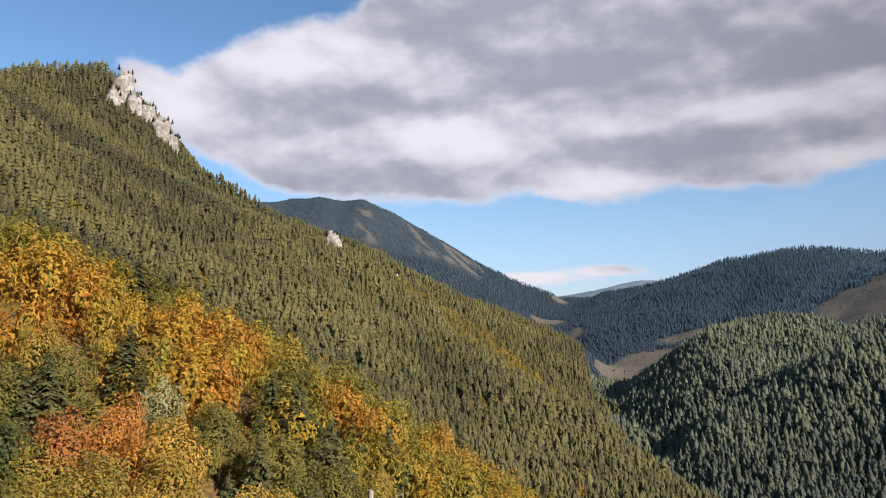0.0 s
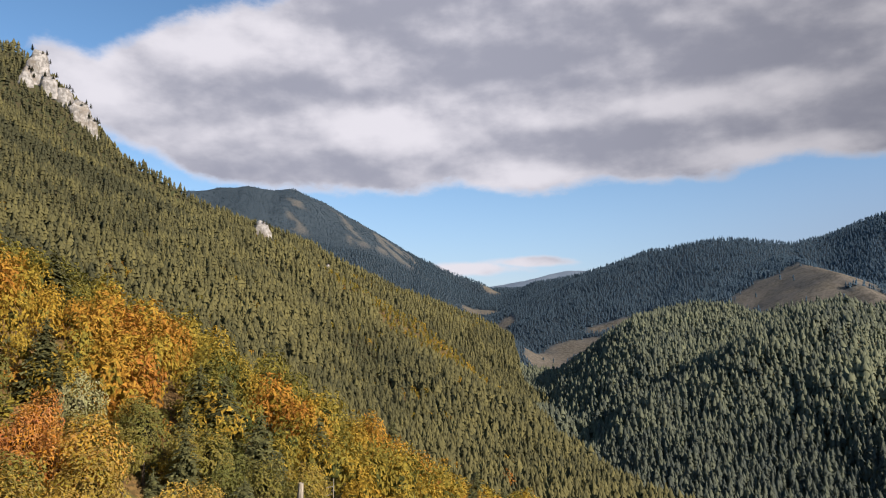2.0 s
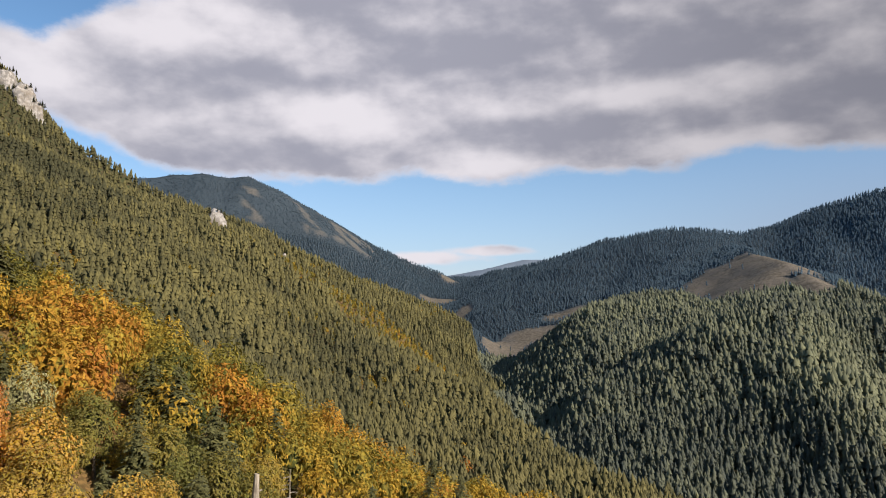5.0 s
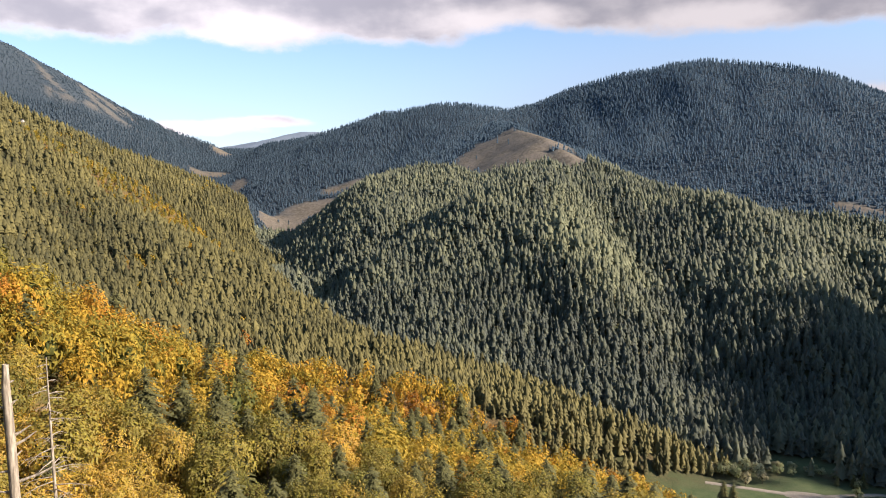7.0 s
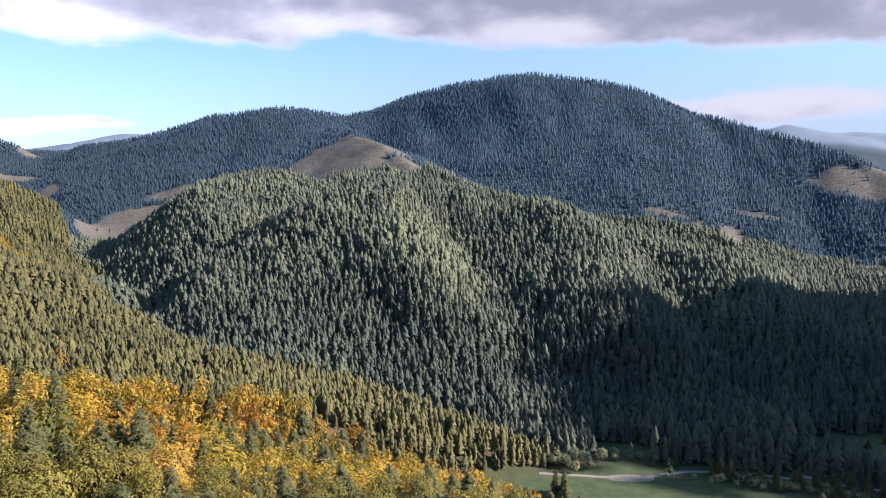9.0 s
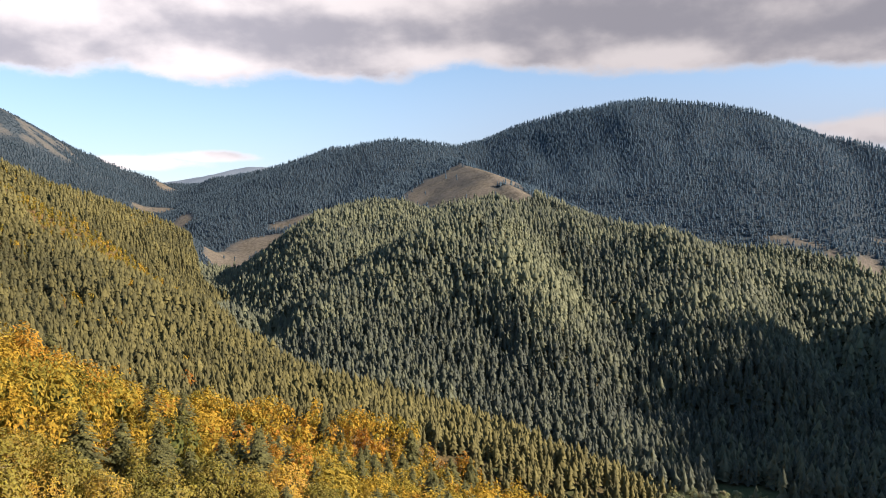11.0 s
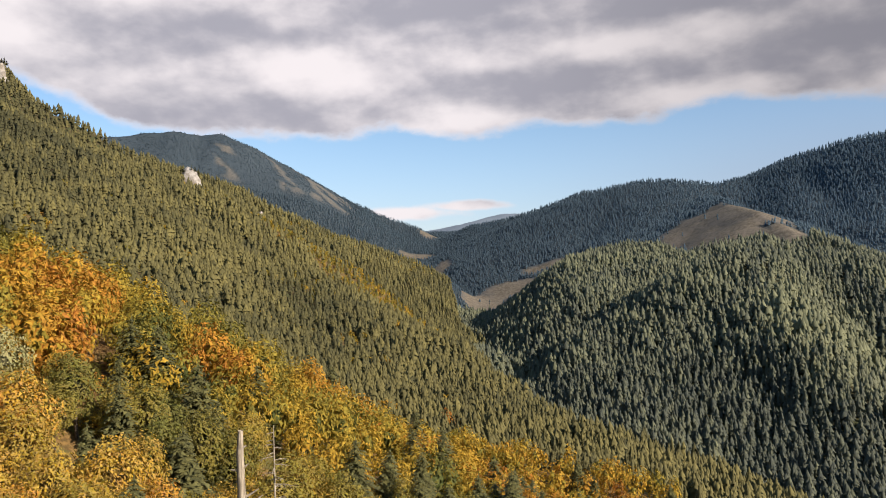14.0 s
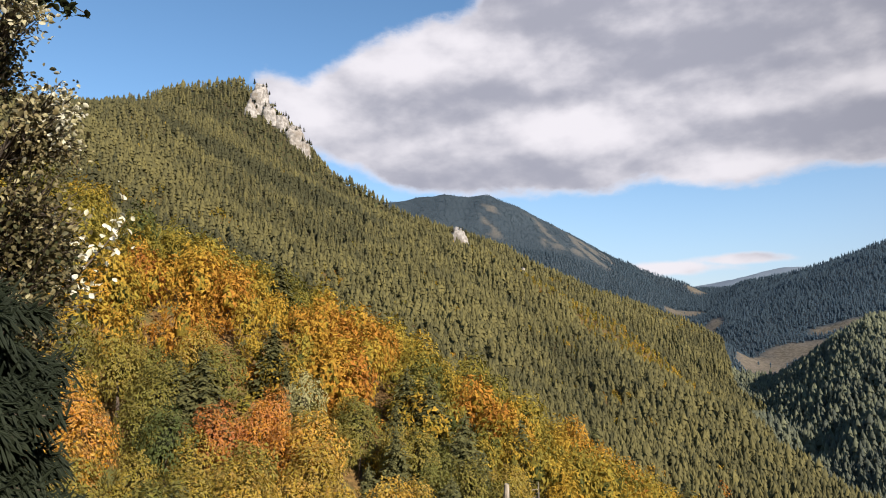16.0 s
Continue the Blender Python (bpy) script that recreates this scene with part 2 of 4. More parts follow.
def terrain(x, y):
    """Height of the ground."""
    x, y = np.asarray(x, float), np.asarray(y, float)
    d, floor, side = along(x, y, VALLEY)
    # the long wooded hill that the lookout belongs to
    rise = ramp(d, [0, 60, 110, 202, 313, 393, 545, 795, 1070, 1400, 2400], [0, 3, 30, 88, 150, 200, 290, 425, 595, 610, 560])
    rise_near = ramp(d, [0, 66, 90, 145, 240, 285, 340, 410, 540, 740, 1040, 2400], [0, 2, 13, 35, 82, 100, 140, 190, 250, 340, 470, 560])
    k = smooth(y, 400, 1450)
    hill = floor + rise * k + rise_near * (1 - k)
    hill = hill - 20 * np.exp(-((x + 20) ** 2 + (y - 420) ** 2) / 260 ** 2) - 20 * np.exp(-((x - 20) ** 2 / 220 ** 2 + (y - 850) ** 2 / 330 ** 2))
    hill = hill - 75 * np.exp(-((x + 380) / 330) ** 2 - ((y - 720) / 420) ** 2)
    # the foot of the slope falls steeply to the stream
    hill = hill + smooth(y + 0.25 * x, 395, 440) * (1 - smooth(y, 900, 1400)) * ramp(d, [0, 12, 45, 100, 170, 320], [0, 7, 28, 32, 26, 0]) * (1 + 0.6 * smooth(y, 800, 980))
    hill = hill - 0.85 * np.maximum(0, y - 1490 - 0.02 * x) - 0.25 * np.maximum(0, y - 1440)
    # its far shoulder, where the crest runs down to the gorge
    hill = hill + smooth(y, 1150, 1400) * ramp(d, SHOULDER[0], SHOULDER[1])
    hill = np.maximum(hill, ridge(x, y, HILL_TOP, 1.1))
    other = floor + 0.03 * np.clip(d - 75, 0, 700)
    land = np.where(side > 0, np.maximum(hill, floor + 0.06 * np.maximum(0, d - 75)), other)
    parts = [mid_hill(x, y), ridge(x, y, FAR_PEAK, 0.62),
             ridge(x, y, PALE_HILL, 0.25), ridge(x, y, BUMP, 0.42), ridge(x, y, BUMP_ARM, 0.42), ridge(x, y, MOUNTAIN, 0.52), ridge(x, y, MOUNTAIN_ARM, 0.42),
             ridge(x, y, FAR_RIGHT, 0.25), ridge(x, y, SECOND_SPUR, 0.5), ridge(x, y, SHADE_RIDGE, 1.25)]
    for p in parts:
        h = np.maximum(0, 1 - np.abs(land - p) / 16) ** 2 * 4
        land = np.maximum(land, p) + h
    for line in GULLIES:
        land = land - 21 * np.exp(-(along(x, y, line)[0] / 42) ** 2)
    for line in FAR_GULLIES:
        land = land - 9 * np.exp(-(along(x, y, line)[0] / 45) ** 2)
    land = np.maximum(land, floor)
    far = np.hypot(x, y)
    rough = smooth(far, 150, 900) * smooth(land - floor, 4, 60)
    land = land + rough * ((9 + 3 * smooth(far, 1600, 2200)) * value_noise(x, y, 210, 1) + 5 * value_noise(x, y, 90, 2) + 2.2 * value_noise(x, y, 38, 3))
    # the steep drop under the lookout
    bearing = np.degrees(np.arctan2(x, y))
    deep = ramp(far, [0, 1.6, 9, 40, 130, 240], [198.4, 198.3, 180, 142, 118, 85])
    shallow = ramp(far, [0, 1.6, 9, 40, 100, 240], [198.4, 198.3, 187, 169, 163, 180])
    drop = deep + (shallow - deep) * smooth(-bearing, -22, 34)
    k = np.maximum(smooth(far, 110, 230), smooth(np.abs(bearing - 18), 75, 105) * smooth(far, 2, 30))
    land = drop + (land - drop) * k
    land = land + smooth(far, 10, 60) * smooth(land - floor, 4, 40) * 1.2 * value_noise(x, y, 17, 4)
    return land


# ---- land cover ----
def polar(x, y):
    return np.degrees(np.arctan2(x, y)), np.hypot(x, y)


def patch(x, y, bearing, distance, wide, deep, turn=0.0):
    """1 inside an oval on the plan, fading to 0 at its rim."""
    a = radians(bearing)
    u, v = x - distance * math.sin(a), y - distance * math.cos(a)
    b = radians(bearing + turn)
    p, q = (u * math.cos(b) - v * math.sin(b)) / wide, (u * math.sin(b) + v * math.cos(b)) / deep
    return 1 - smooth(np.hypot(p, q) + 0.18 * value_noise(x, y, 45, 9) + 0.1 * value_noise(x, y, 18, 10), 0.85, 1.08)


def meadow_cover(x, y):
    d, floor, side = along(x, y, VALLEY)
    wide = np.where(side > 0, 74, 34) + 7 * value_noise(x, y, 60, 12) + 10 * value_noise(x, y, 26, 13) * (side < 0)
    inner = 1 - smooth(d, wide - 4, wide + 8)
    return np.maximum(inner * (1 - smooth(y + 0.25 * x, 392, 418)) * smooth(x, 150, 250), np.maximum(0.75 * patch(x, y, 72.8, 580, 48, 40), patch(x, y, 54.5, 522, 30, 16)))


ROCK_SPOTS = [(-24.95, 1640, 16), (-25.0, 1616, 10), (-23.4, 1612, 15), (-21.9, 1592, 17), (-21.2, 1586, 9), (-8.7, 1460, 17), (-3.7, 1438, 6)]  # bearing, distance, reach


def clearing_cover(x, y):
    out = patch(x, y, 32.2, 1850, 165, 210)
    for bearing, distance, wide, deep in ((36.4, 1640, 45, 80), (13.9, 1810, 62, 170), (16.2, 1960, 80, 70), (19.4, 2070, 90, 32), (70.2, 2005, 110, 75), (57.0, 1700, 70, 13), (59.4, 1675, 20, 22), (63.7, 1800, 62, 12), (61.6, 1650, 26, 70),
                                          (9.4, 3240, 40, 50), (8.5, 2815, 75, 55), (10.5, 2330, 26, 80), (70.5, 1560, 40, 80)):
        out = np.maximum(out, patch(x, y, bearing, distance, wide, deep))
    return out


def scree_cover(x, y):
    b, r = polar(x, y)
    n = value_noise(x + 0.5 * y, 0.35 * y, 70, 21) + 0.6 * value_noise(x + 0.5 * y, 0.5 * y, 28, 22)
    on_peak = smooth(y, 2850, 3000) * smooth(b, -9, -7) * (1 - smooth(b, 4, 7)) * smooth(r, 2900, 3000) * (1 - smooth(r, 3270, 3340))
    return on_peak * 0.8 * smooth(n, 0.42, 0.62)


def grove_cover(x, y):
    """How far the autumn broadleaf trees prevail over spruce."""
    b, r = polar(x, y)
    n = value_noise(x, y, 45, 31) + 0.5 * value_noise(x, y, 20, 32)
    reach = ramp(b, [-60, -34, -24, -16, -7, 0, 7, 18, 29, 40, 60, 80], [260, 250, 255, 255, 245, 275, 480, 440, 430, 425, 420, 410])
    near = 1 - smooth(r + 28 * n, reach - 15, reach + 25)
    high = np.zeros(np.shape(x))
    for bearing, distance, wide, deep, share in ((-1.5, 1390, 75, 70, 0.7), (3, 1365, 85, 100, 0.8), (6.6, 1330, 68, 130, 0.85), (9.2, 1250, 50, 170, 0.8), (3, 1880, 170, 60, 0.35), (7, 1850, 90, 60, 0.4), (-7.5, 1430, 60, 40, 0.4)):
        high = np.maximum(high, share * patch(x, y, bearing, distance, wide, deep))
    specks = 0.62 * smooth(value_noise(x, y, 60, 33) + 0.6 * value_noise(x, y, 24, 34), 0.55, 0.85) * (1 - smooth(r, 900, 1500)) * (b < 12)
    return np.maximum(np.maximum(near, high), specks)


# ---- materials ----
def material(name, build, rough=0.9, bump=None, translucent=0.0):
    m = bpy.data.materials.new(name)
    m.use_nodes = True
    g = Graph(m.node_tree)
    where = g.add("ShaderNodeNewGeometry").outputs["Position"]
    colour, height = build(g, where)
    shader = g.add("ShaderNodeBsdfPrincipled", {"Base Color": colour, "Roughness": rough, "Specular IOR Level": 0.25})
    if height is not None:
        b = g.add("ShaderNodeBump", {"Height": height, "Strength": bump[0], "Distance": bump[1]})
        g.tree.links.new(b.outputs[0], shader.inputs["Normal"])
    out = shader.outputs[0]
    if translucent:
        thin = g.add("ShaderNodeBsdfTranslucent", {0: colour}).outputs[0]
        out = g.add("ShaderNodeMixShader", {0: translucent, 1: out, 2: thin}).outputs[0]
    g.add("ShaderNodeOutputMaterial", {0: out})
    return m


def ground_build(g, where):
    cover = g.attribute
    fine, mid, wide = g.noise(where, 0.9, 5), g.noise(where, 0.12, 5), g.noise(where, 0.02, 4)
    litter = g.mix(g.span(fine, 0.35, 0.65), (0.042, 0.035, 0.016), (0.080, 0.062, 0.026))
    litter = g.mix(g.span(mid, 0.4, 0.62), litter, (0.045, 0.05, 0.018))
    grass = g.mix(g.span(mid, 0.35, 0.65), (0.050, 0.074, 0.026), (0.072, 0.092, 0.036))
    grass = g.mix(g.span(wide, 0.5, 0.62), grass, (0.084, 0.094, 0.042))
    cut = g.mix(g.span(mid, 0.36, 0.64), (0.088, 0.074, 0.052), (0.150, 0.126, 0.094))
    cut = g.mix(g.math("MULTIPLY", g.span(fine, 0.55, 0.7), 0.6), cut, (0.06, 0.065, 0.025))
    cut = g.mix(g.math("MULTIPLY", g.span(wide, 0.48, 0.62), 0.5), cut, (0.13, 0.112, 0.09))
    stone = g.mix(g.span(mid, 0.35, 0.65), (0.085, 0.080, 0.066), (0.14, 0.125, 0.10))
    # ground of the far mountains, blue haze painted into it like the forest's
    hazy_heath = g.mix(g.span(mid, 0.4, 0.62), (0.034, 0.048, 0.057), (0.044, 0.060, 0.070))
    fallen = g.mix(g.span(fine, 0.35, 0.65), (0.10, 0.058, 0.020), (0.21, 0.125, 0.040))
    fallen = g.mix(g.span(mid, 0.45, 0.65), fallen, (0.085, 0.085, 0.024))
    litter = g.mix(cover("fallen_leaves"), litter, fallen)
    litter = g.mix(cover("hazy_heath"), litter, hazy_heath)
    # haze painted in: the farthest ground fades to pale blue-grey
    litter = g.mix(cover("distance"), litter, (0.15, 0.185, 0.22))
    c = g.mix(cover("clearing"), litter, cut)
    c = g.mix(cover("scree"), c, stone)
    c = g.mix(cover("meadow"), c, grass)
    return c, g.math("ADD", fine, g.math("MULTIPLY", mid, 2.0))


def leaf_build(dark, light, warm):
    def build(g, where):
        tint = g.attribute("tint")
        n = g.noise(where, 1.3, 3)
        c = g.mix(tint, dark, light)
        c = g.mix(g.math("MULTIPLY", g.span(n, 0.45, 0.7), 0.5), c, warm)
        return c, None
    return build


def own_colour_build(g, where):
    base = g.add("ShaderNodeObjectInfo").outputs["Color"]
    n, n2 = g.noise(where, 0.55, 3), g.noise(where, 2.6, 2)
    tint = g.attribute("tint")
    hsv = g.add("ShaderNodeHueSaturation", {"Hue": g.span(n, 0.3, 0.7, 0.487, 0.513), "Saturation": g.span(n2, 0.3, 0.7, 0.86, 1.06), "Value": g.math("ADD", g.math("MULTIPLY", tint, 0.62), 0.74), "Color": base})
    return hsv.outputs[0], None


def autumn_build(g, where):
    tint = g.attribute("tint")
    r = g.add("ShaderNodeValToRGB", {0: tint})
    keys = [(0.0, (0.080, 0.094, 0.022)), (0.35, (0.262, 0.206, 0.026)), (0.6, (0.43, 0.272, 0.027)), (0.85, (0.40, 0.180, 0.022)), (1.0, (0.33, 0.125, 0.020))]
    el = r.color_ramp.elements
    el[0].color, el[1].position, el[1].color = (*keys[0][1], 1), 1.0, (*keys[-1][1], 1)
    for at_, c in keys[1:-1]:
        el.new(at_).color = (*c, 1)
    n = g.noise(where, 1.1, 3)
    hsv = g.add("ShaderNodeHueSaturation", {"Value": g.span(n, 0.32, 0.68, 0.64, 1.26), "Color": r.outputs[0]})
    return hsv.outputs[0], None


def bark_build(a, b, scale=3.0):
    def build(g, where):
        n = g.noise(where, scale, 6, 0.6)
        streak = g.noise(g.add("ShaderNodeMapping", {"Vector": where, "Scale": (14, 14, 1.2)}).outputs[0], 1.0, 4)
        return g.mix(g.span(streak, 0.35, 0.65), g.mix(g.span(n, 0.3, 0.7), a, b), [k * 0.55 for k in a]), streak
    return build


def limestone_build(g, where):
    n, f = g.noise(where, 0.04, 5, 0.55), g.noise(where, 0.13, 5, 0.55)
    c = g.mix(g.span(f, 0.35, 0.65), (0.19, 0.175, 0.15), (0.40, 0.37, 0.325))
    c = g.mix(g.math("MULTIPLY", g.span(n, 0.52, 0.66), 0.7), c, (0.20, 0.165, 0.12))
    # darker grey-brown upright streaks, for the look of clefts
    cleft_streak = g.noise(g.add("ShaderNodeMapping", {"Vector": where, "Scale": (0.3, 0.3, 0.05)}).outputs[0], 1.0, 5, 0.6)
    c = g.mix(g.math("MULTIPLY", g.span(cleft_streak, 0.52, 0.66), 0.75), c, (0.15, 0.13, 0.10))
    return c, g.math("ADD", f, g.math("ADD", n, cleft_streak))


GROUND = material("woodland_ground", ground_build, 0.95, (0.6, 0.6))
SPRUCE = material("spruce_needles", leaf_build((0.041, 0.041, 0.017), (0.145, 0.125, 0.040), (0.118, 0.099, 0.031)), 0.8)
# the hill across the valley: grey-blue haze painted into the needles
SPRUCE_MID_HAZE = material("spruce_needles_mid_haze", leaf_build((0.062, 0.073, 0.060), (0.176, 0.184, 0.104), (0.170, 0.172, 0.074)), 0.8, translucent=0.2)
# blue haze over the far forest painted into its needle colour
SPRUCE_FAR_HAZE = material("spruce_needles_far_haze", leaf_build((0.060, 0.088, 0.108), (0.108, 0.168, 0.212), (0.092, 0.140, 0.168)), 0.85, translucent=0.5)
SPRUCE_NEAR = material("spruce_sprays", leaf_build((0.037, 0.040, 0.015), (0.176, 0.166, 0.054), (0.128, 0.118, 0.036)), 0.75)
# near-black copy of the needles: the shade on these boughs is in the colour
SPRUCE_SHADE = material("spruce_needles_shaded", leaf_build((0.012, 0.018, 0.008), (0.032, 0.042, 0.017), (0.020, 0.026, 0.010)), 0.8)
AUTUMN = material("autumn_foliage", autumn_build, 0.8, translucent=0.32)
CROWN = material("broadleaf_crown", own_colour_build, 0.75, translucent=0.3)
BARK = material("bark", bark_build((0.10, 0.075, 0.05), (0.20, 0.16, 0.12)), 0.95, (0.5, 0.05))
DEAD = material("bleached_wood", bark_build((0.33, 0.28, 0.205), (0.46, 0.40, 0.30), 2.0), 0.85, (0.5, 0.03))
LIMESTONE = material("limestone", limestone_build, 0.9, (0.6, 1.0))


# ---- meshes ----
def mesh_from(name, verts, faces, mat, tint=None, more=None):
    """A mesh from arrays of places and triangles."""
    me = bpy.data.meshes.new(name)
    verts, faces = np.asarray(verts, np.float32), np.asarray(faces, np.int32)
    n, k = len(faces), faces.shape[1]
    me.vertices.add(len(verts))
    me.vertices.foreach_set("co", verts.ravel())
    me.loops.add(n * k)
    me.loops.foreach_set("vertex_index", faces.ravel())
    me.polygons.add(n)
    me.polygons.foreach_set("loop_start", np.arange(0, n * k, k, dtype=np.int32))
    me.update(calc_edges=True)
    attributes = dict(more or {})
    if tint is not None:
        attributes["tint"] = tint
    for key, values in attributes.items():
        me.attributes.new(key, "FLOAT", "POINT").data.foreach_set("value", np.asarray(values, np.float32))
    me.materials.append(mat)
    return me


def part(name, me, parent, label=""):
    ob = new(name, me)
    ob.parent = parent
    return tagged(ob, label) if label else ob


rng = np.random.default_rng(7)


def conifer_shape(tiers, points, width, r):
    """A full ragged spruce of drooping tiers, 1 m high. Returns places and triangles."""
    verts, faces = [], []
    for i in range(tiers):
        low = 0.08 + 0.76 * (i / tiers) + r.uniform(-0.02, 0.02)
        top = 1.0 if i == tiers - 1 else min(0.97, low + 0.62 / tiers + 0.20)
        rad = width * (1 - low) ** 0.66 * r.uniform(0.85, 1.15) + 0.012
        base = len(verts)
        cx, cy = r.normal(0, 0.014), r.normal(0, 0.014)
        verts.append((cx * 0.5, cy * 0.5, top))
        spin = r.uniform(0, 6.28)
        for k in range(points):
            a = spin + 2 * math.pi * (k + r.uniform(-0.2, 0.2)) / points
            f = (1.0 if k % 2 == 0 else 0.6) * r.uniform(0.62, 1.25)
            verts.append((cx + rad * f * math.cos(a), cy + rad * f * math.sin(a), low + (0.0 if k % 2 == 0 else 0.06) + r.uniform(-0.04, 0.04)))
        for k in range(points):
            faces.append((base, base + 1 + k, base + 1 + (k + 1) % points))
    return np.array(verts), np.array(faces)


def puff_shape(r, leaves, size, lumps=16, core=(7, 5)):
    """A broadleaf crown, about 1 m across and centred on 0: upswept leaf sprays over a dense uneven inside with shade
    in its tint. Returns places, triangles and a tint.
    """
    knob = r.normal(size=(lumps, 3)) + [0, 0, 0.3]
    knob /= np.linalg.norm(knob, axis=1)[:, None]
    gain = r.uniform(0.08, 0.2, lumps)

    def radius(way):
        bulge = (gain * np.exp(14 * (way @ knob.T - 1))).max(axis=1)
        return (0.33 + bulge) * (1 - 0.25 * np.clip(-way[:, 2], 0, 1))
    way = r.normal(size=(leaves * 5, 3))
    way[:, 2] = way[:, 2] * 0.9 + 0.35
    way /= np.linalg.norm(way, axis=1)[:, None]
    # foliage gathers on the bulges and leaves gaps between them
    full = (radius(way) / (1 - 0.25 * np.clip(-way[:, 2], 0, 1)) - 0.33) / 0.14
    way = way[r.uniform(0, 1, len(way)) < 0.08 + np.clip(full, 0, 1)][:leaves]
    leaves = len(way)
    spot = way * (radius(way) * r.uniform(0.66, 1.10, leaves) ** 0.8)[:, None]
    face = way + [0, 0, 0.45] + 0.42 * r.normal(size=(leaves, 3))
    face /= np.linalg.norm(face, axis=1)[:, None]
    u = np.cross(face, r.normal(size=(leaves, 3)))
    u /= np.linalg.norm(u, axis=1)[:, None]
    v = np.cross(face, u)
    s = size * r.uniform(0.6, 1.4, (leaves, 1))
    spray = np.stack([spot - u * s * 0.7 - v * s * 0.5, spot - u * s * 0.4 + v * s * 0.6, spot + u * s * 1.4], 1)
    faces = np.arange(3 * leaves).reshape(-1, 3)
    tint = np.repeat(np.clip(r.normal(0.5, 0.17, leaves), 0, 1), 3)
    verts, n = spray.reshape(-1, 3), 3 * leaves
    # the dense inside, tinted well below the leaves: shade painted in
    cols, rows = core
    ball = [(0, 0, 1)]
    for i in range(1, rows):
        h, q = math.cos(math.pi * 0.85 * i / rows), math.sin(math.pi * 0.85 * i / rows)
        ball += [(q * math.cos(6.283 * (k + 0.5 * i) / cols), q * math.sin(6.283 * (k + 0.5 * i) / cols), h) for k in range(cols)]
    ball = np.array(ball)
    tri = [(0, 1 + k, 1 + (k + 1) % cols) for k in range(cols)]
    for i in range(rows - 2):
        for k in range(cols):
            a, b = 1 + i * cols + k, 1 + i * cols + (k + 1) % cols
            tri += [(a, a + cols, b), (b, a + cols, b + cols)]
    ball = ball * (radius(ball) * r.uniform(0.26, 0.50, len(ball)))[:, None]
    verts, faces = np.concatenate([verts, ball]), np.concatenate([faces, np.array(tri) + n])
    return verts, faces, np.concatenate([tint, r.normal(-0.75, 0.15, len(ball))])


def spruce_shape(r, whorls=20, arms=8):
    """A spruce of feathered drooping boughs in loose whorls, 1 m high. Returns places, triangles and a tint."""
    verts, faces, tint = [], [], []
    lean = r.uniform(0, 6.28)
    for i in range(whorls):
        h = 0.05 + 0.93 * (i / whorls) ** 0.9
        n = max(4, int(arms * (1 - 0.45 * h)))
        for k in range(n):
            a = 2 * math.pi * (k + r.uniform(0, 0.9)) / n + i * 0.7
            q = (0.20 * (1 - h) ** 0.75 * (1 + 0.18 * math.cos(a - lean)) + 0.014) * r.uniform(0.45, 1.25)
            drop = q * r.uniform(0.15, 0.6)
            dx, dy = math.cos(a), math.sin(a)
            z = h + r.uniform(-0.02, 0.02)
            for u in (0.3, 0.55, 0.8, 1.0):
                px, py, pz = dx * q * u, dy * q * u, z - drop * u * u
                for side in (-1, 1):
                    w = q * (1.2 - 0.7 * u) * r.uniform(0.32, 0.7) * side
                    f = q * r.uniform(0.05, 0.24)
                    low = q * r.uniform(0.06, 0.30)
                    b = len(verts)
                    verts += [(px - dx * q * 0.24, py - dy * q * 0.24, pz + drop * 0.2), (px + dx * f * 0.9, py + dy * f * 0.9, pz - low * 0.4), (px + dx * f - dy * w, py + dy * f + dx * w, pz - low)]
                    faces.append((b, b + 1, b + 2))
                    t = min(1, max(0, r.normal(0.42, 0.24)))
                    tint += [t * 0.5, t, t]
    b = len(verts)
    verts += [(0.008, 0, 0.9), (-0.006, 0.007, 0.9), (-0.006, -0.007, 0.9), (0, 0, 1.02)]
    faces += [(b, b + 1, b + 3), (b + 1, b + 2, b + 3), (b + 2, b, b + 3)]
    tint += [0.4] * 4
    # the dense inside along the stem, its shade painted as the darkest tint
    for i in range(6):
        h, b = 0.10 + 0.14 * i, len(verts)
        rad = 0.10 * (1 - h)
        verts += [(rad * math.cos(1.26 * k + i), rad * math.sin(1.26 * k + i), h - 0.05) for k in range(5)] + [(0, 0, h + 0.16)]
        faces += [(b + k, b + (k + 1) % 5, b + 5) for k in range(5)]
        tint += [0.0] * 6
    return np.array(verts), np.array(faces), np.array(tint)


def tube(points, radii, sides=6):
    """A bent tapering stem through the points. Returns places and triangles."""
    verts, faces = [], []
    for i, (p, rad) in enumerate(zip(points, radii)):
        p = Vector(p)
        d = (Vector(points[min(i + 1, len(points) - 1)]) - Vector(points[max(i - 1, 0)])).normalized()
        u = d.orthogonal().normalized()
        if i and u.dot(last) < 0:
            u = -u
        last = u
        v = d.cross(u)
        for k in range(sides):
            a = 2 * math.pi * k / sides
            verts.append(p + rad * (math.cos(a) * u + math.sin(a) * v))
    for i in range(len(points) - 1):
        for k in range(sides):
            a, b = i * sides + k, i * sides + (k + 1) % sides
            faces += [(a, b, b + sides), (a, b + sides, a + sides)]
    return np.array([tuple(v) for v in verts]), np.array(faces)


def join(pieces):
    verts, faces, n = [], [], 0
    for v, f in pieces:
        verts.append(v)
        faces.append(np.asarray(f) + n)
        n += len(v)
    return np.concatenate(verts), np.concatenate(faces)


